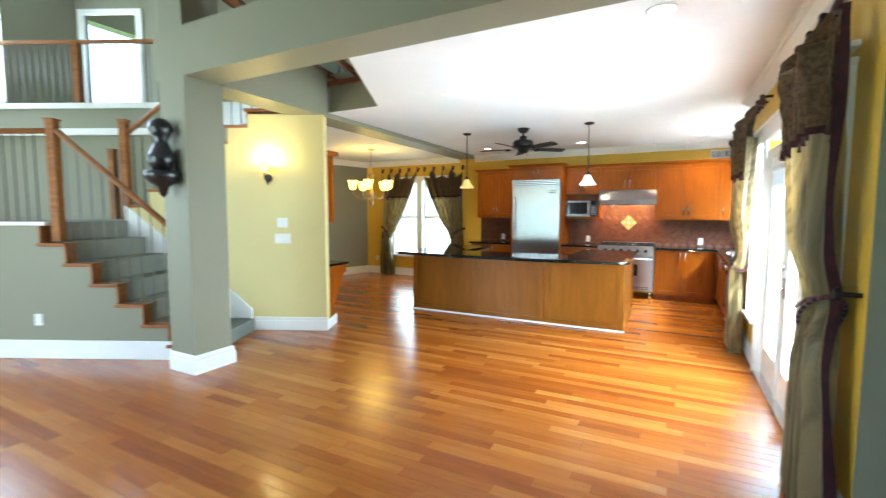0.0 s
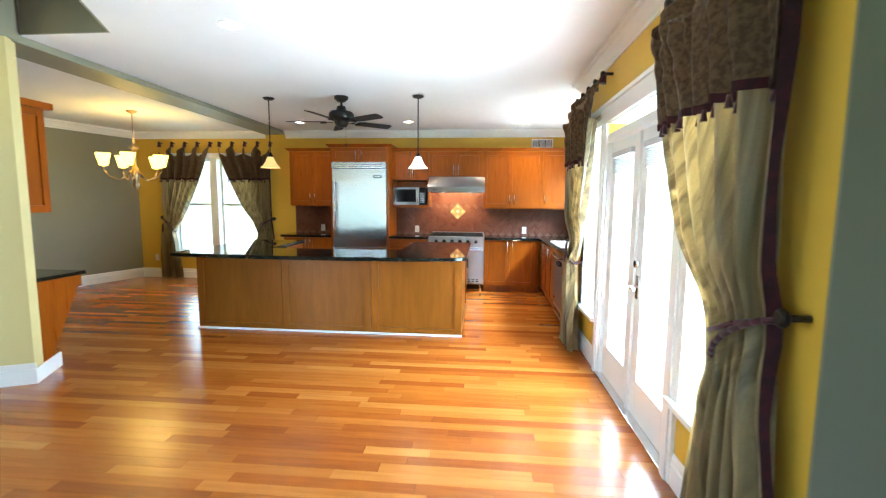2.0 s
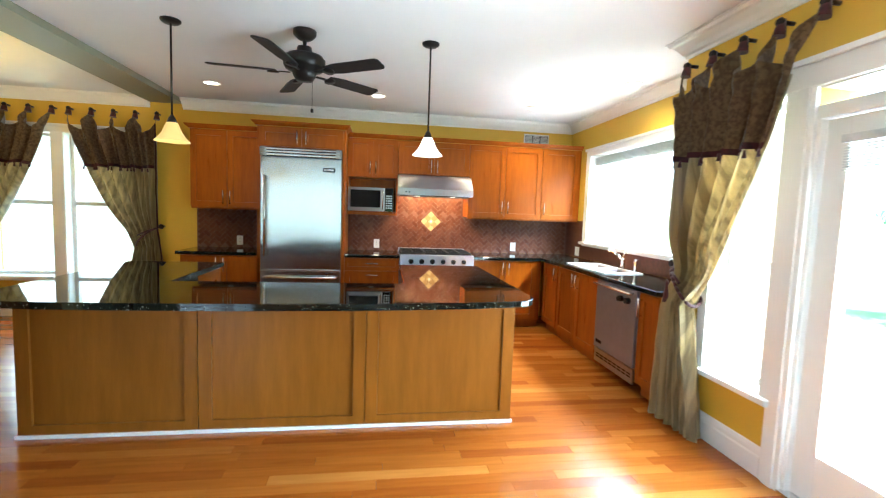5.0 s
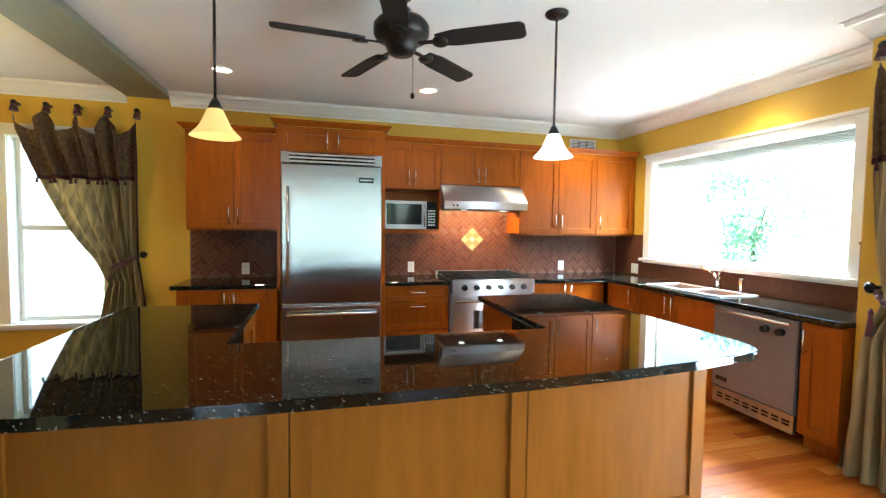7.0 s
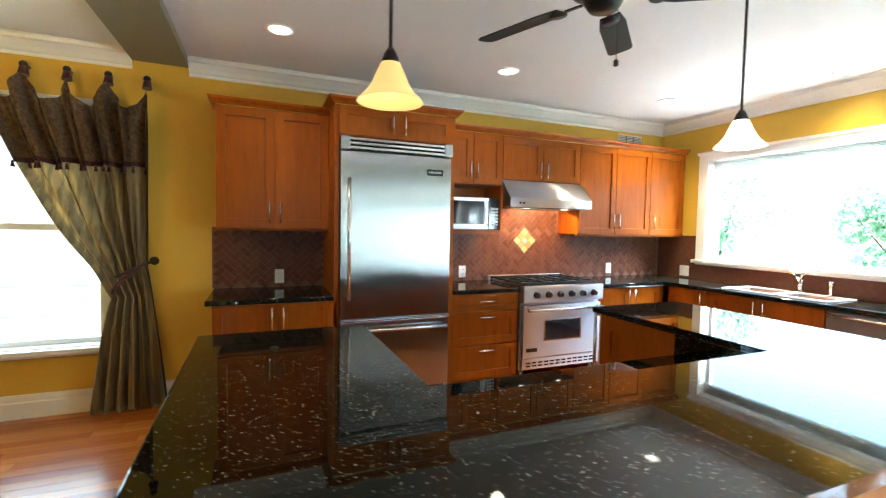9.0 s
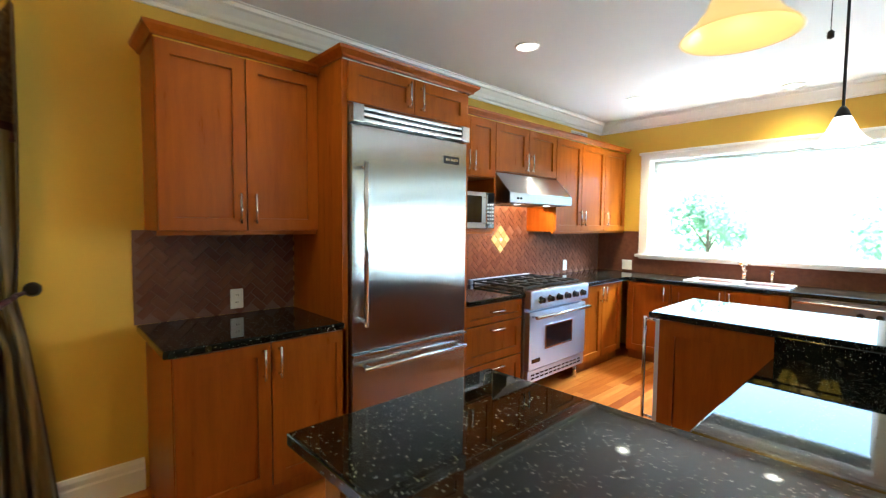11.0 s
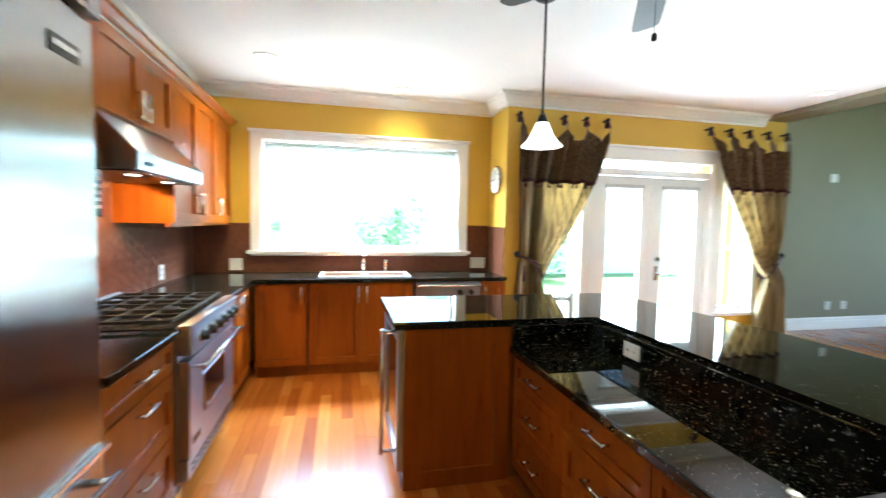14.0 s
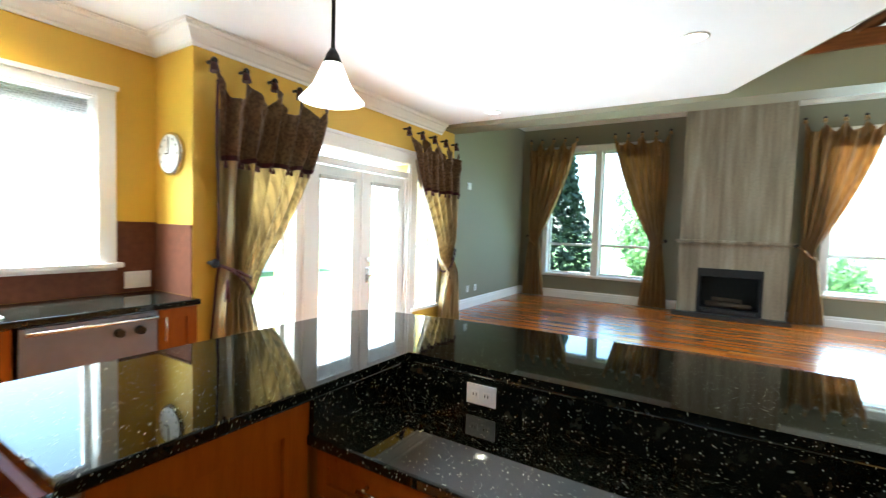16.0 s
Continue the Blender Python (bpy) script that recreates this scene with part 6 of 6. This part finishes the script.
# ---- outdoors ----
def leafy(name, m, h, r, mat, label, n=900, conifer=False, seed=1, leaf=0.13):
    t = thing(name, m, label, "tree" if h > 2.5 else "shrub")
    rg = random.Random(seed)
    P("trunk", M["bark"], t, lambda bm: (rod(bm, (0, 0, -0.3), (0.1, 0.05, h * 0.6), 0.05 * h / 2 ** 1, 8, 0.02 * h / 2), [rod(bm, (0.05, 0, h * 0.35), (math.cos(k * 2.1) * r * 0.6, math.sin(k * 2.1) * r * 0.6, h * 0.65), 0.025, 6, 0.01) for k in range(3)]))

    def crown(bm):
        vs, fs = [], []
        lumps = [(Vector((rg.uniform(-1, 1) * r * 0.6, rg.uniform(-1, 1) * r * 0.6, h * rg.uniform(0.3, 0.9))), r * rg.uniform(0.35, 0.6)) for _ in range(9)]
        for _ in range(n):
            if conifer:
                z = rg.random() ** 0.9
                rr = r * (1 - z) * rg.uniform(0.55, 1.05)
                a = rg.uniform(0, 6.283)
                c = Vector((rr * math.cos(a), rr * math.sin(a), 0.1 + z * h))
            else:
                lc, lr = rg.choice(lumps)
                d = Vector((rg.gauss(0, 1), rg.gauss(0, 1), rg.gauss(0, 1))).normalized()
                c = lc + d * lr * rg.uniform(0.6, 1.1)
            q = Euler([rg.uniform(0, 6.28) for _ in range(3)]).to_matrix()
            s = leaf * rg.uniform(0.6, 1.3)
            ps = [c + q @ Vector(v) * s for v in ((-0.5, 0, 0), (0, -0.28, 0.05), (0.5, 0, 0), (0, 0.28, 0.05))]
            f = bm.faces.new([bm.verts.new(p) for p in ps])
    P("crown", mat, t, crown)
    return t


k = 0
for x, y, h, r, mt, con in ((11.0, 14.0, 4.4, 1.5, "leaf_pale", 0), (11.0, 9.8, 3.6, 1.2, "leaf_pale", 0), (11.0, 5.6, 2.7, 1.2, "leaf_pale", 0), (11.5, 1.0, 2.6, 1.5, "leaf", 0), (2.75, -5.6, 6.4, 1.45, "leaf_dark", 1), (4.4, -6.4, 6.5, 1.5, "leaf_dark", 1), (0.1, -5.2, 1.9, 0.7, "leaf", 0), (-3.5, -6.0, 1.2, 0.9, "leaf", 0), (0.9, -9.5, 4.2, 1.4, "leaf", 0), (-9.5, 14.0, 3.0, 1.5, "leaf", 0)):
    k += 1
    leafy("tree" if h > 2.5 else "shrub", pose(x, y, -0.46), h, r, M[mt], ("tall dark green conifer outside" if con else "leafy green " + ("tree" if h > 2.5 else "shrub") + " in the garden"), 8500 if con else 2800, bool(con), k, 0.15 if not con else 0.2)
structure("fence_north", M["siding"], lambda bm: [box(bm, -9.0, -1.0, 12.0, 12.1, -0.45 + 0.2 * k, -0.46 + 0.2 * (k + 1)) for k in range(18)], "pale clapboard wall of the neighbouring house")
structure("backdrop_house", M["siding"], lambda bm: box(bm, 13, 15, -6, 4.0, -0.45, 3.2), "pale neighbouring house wall far outside")


# ---- backsplash tiles ----
def herringbone(x0, x1, z0, z1, L=0.094, W=0.047):
    """Rectangles (centre x, centre z, angle) of a 45 degree herringbone that meet the field."""
    out = []
    c = math.sqrt(0.5)
    for m in range(-60, 160):
        for n in range(-60, 60):
            ox, oz = (m + 2 * n) * W, (m - 2 * n) * W
            for cx, cz, a in ((ox + W, oz + W / 2, 45), (ox + 2.5 * W, oz, 135)):
                rx, rz = c * (cx - cz), c * (cx + cz)
                if x0 < rx < x1 and z0 < rz < z1:
                    out.append((rx, rz, a))
    return out


def tile_mesh(L, W, name):
    bm = bmesh.new()
    box(bm, -L / 2 + 0.0022, L / 2 - 0.0022, -0.006, 0.0, -W / 2 + 0.0022, W / 2 - 0.0022, 0.0)
    me = bpy.data.meshes.new(name)
    bm.to_mesh(me)
    bm.free()
    me.materials.append(M["tile"])
    return me


TILE = tile_mesh(0.094, 0.047, "tile")


def tiles(base, x0, x1, z0, z1, wall, skip=None):
    for x, z, a in herringbone(x0 + 0.015, x1 - 0.015, z0 + 0.015, z1 - 0.015):
        if skip and skip(x, z):
            continue
        ob = new("tile", TILE)
        ob.parent = wall
        ob.matrix_basis = base @ pose(x, 0, z) @ pose(0, 0, 0, 0, -a, 0)


NB = structure("backsplash_north", M["grout"], lambda bm: (box(bm, -2.83, -1.945, 8.492, 8.4995, 0.91, 1.42), box(bm, -0.94, 2.145, 8.492, 8.4995, 0.91, 1.41), box(bm, -0.31, 0.61, 8.492, 8.4995, 1.41, 1.92)), "brown herringbone tiled backsplash")
EBK = structure("backsplash_east", M["tile"], lambda bm: (box(bm, 2.143, 2.1495, 5.475, 8.49, 0.91, 1.088), box(bm, 2.143, 2.1495, 7.97, 8.49, 1.088, 1.40), box(bm, 2.143, 2.1495, 5.475, 5.73, 1.088, 1.40), box(bm, 1.655, 2.142, 5.4705, 5.477, 0.91, 1.39), box(bm, 2.13, 2.1495, 5.475, 5.73, 1.40, 1.415), box(bm, 1.655, 2.13, 5.4705, 5.485, 1.39, 1.405)), "brown tiled backsplash below the kitchen window")
tiles(pose(0, 8.492, 0), -0.94, 2.14, 0.91, 1.40, NB, lambda x, z: abs(x - 0.17) + abs(z - 1.32) < 0.15)
tiles(pose(0, 8.492, 0), -0.30, 0.60, 1.40, 1.66, NB, lambda x, z: abs(x - 0.17) + abs(z - 1.32) < 0.15)
tiles(pose(0, 8.492, 0), -2.82, -1.95, 0.91, 1.41, NB)
tiles(pose(2.143, 0, 0, 0, 0, -90), -8.49, -7.98, 0.91, 1.40, EBK)
acc = thing("accent_tile", pose(0.17, 8.485, 1.32), "diamond-shaped cream and gold accent tile over the range", "tile")
for i in range(3):
    for j in range(3):
        P("tile_piece", M["gold_tile"] if (i + j) % 2 == 0 else M["gold_dark"], acc, lambda bm: box(bm, (i - 1.5) * 0.065 + 0.002, (i - 0.5) * 0.065 - 0.002, -0.012, 0.004, (j - 1.5) * 0.065 + 0.002, (j - 0.5) * 0.065 - 0.002, 0.002), at=pose(0, 0, 0, 0, 45, 0))
P("center_piece", M["vinyl"], acc, lambda bm: rod(bm, (0, -0.01, 0), (0, -0.018, 0), 0.018, 16))


# ---- strip floor: boards of their own where the camera passes nearest, joined beyond ----
FLOOR = bpy.data.objects["floor"]
near, far = [], bmesh.new()
rnd = random.Random(4)
PW = 0.083
rows_y = int((8.74 + 2.55) / PW)
board_meshes = {}


def board_mesh(length):
    if length not in board_meshes:
        bm = bmesh.new()
        box(bm, 0.0008, length - 0.0008, 0.0006, PW - 0.0006, -0.006, 0.0)
        me = bpy.data.meshes.new("board")
        bm.to_mesh(me)
        bm.free()
        me.materials.append(M["floor"])
        board_meshes[length] = me
    return board_meshes[length]


count = 0
verts, faces = [], []
for r in range(rows_y):
    y = -2.55 + r * PW
    x = -9.0 - rnd.random() * 0.9
    while x < 2.36:
        L = rnd.choice((0.4, 0.55, 0.7, 0.85, 1.0, 1.2))
        x1 = min(x + L, 2.4)
        if count < 300 and 1.05 < y < 5.1 and -2.2 < x and x1 < 1.65:
            ob = new("board", board_mesh(L))
            ob.parent = FLOOR
            ob.location = (x, y, 0)
            count += 1
        else:
            a, b, c, d = x + 0.0008, x1 - 0.0008, y + 0.0006, y + PW - 0.0006
            k = len(verts)
            verts += [(a, c, -0.006), (b, c, -0.006), (b, d, -0.006), (a, d, -0.006), (a, c, 0), (b, c, 0), (b, d, 0), (a, d, 0)]
            faces += [(k + 4, k + 5, k + 6, k + 7), (k, k + 1, k + 5, k + 4), (k + 1, k + 2, k + 6, k + 5), (k + 2, k + 3, k + 7, k + 6), (k + 3, k, k + 4, k + 7)]
        x += L
me = bpy.data.meshes.new("boards_joined")
me.from_pydata(verts, [], faces)
me.materials.append(M["floor_joined"])
fj = new("floor_boards", me)
fj.parent = FLOOR
tagged(fj, kind="stuff")
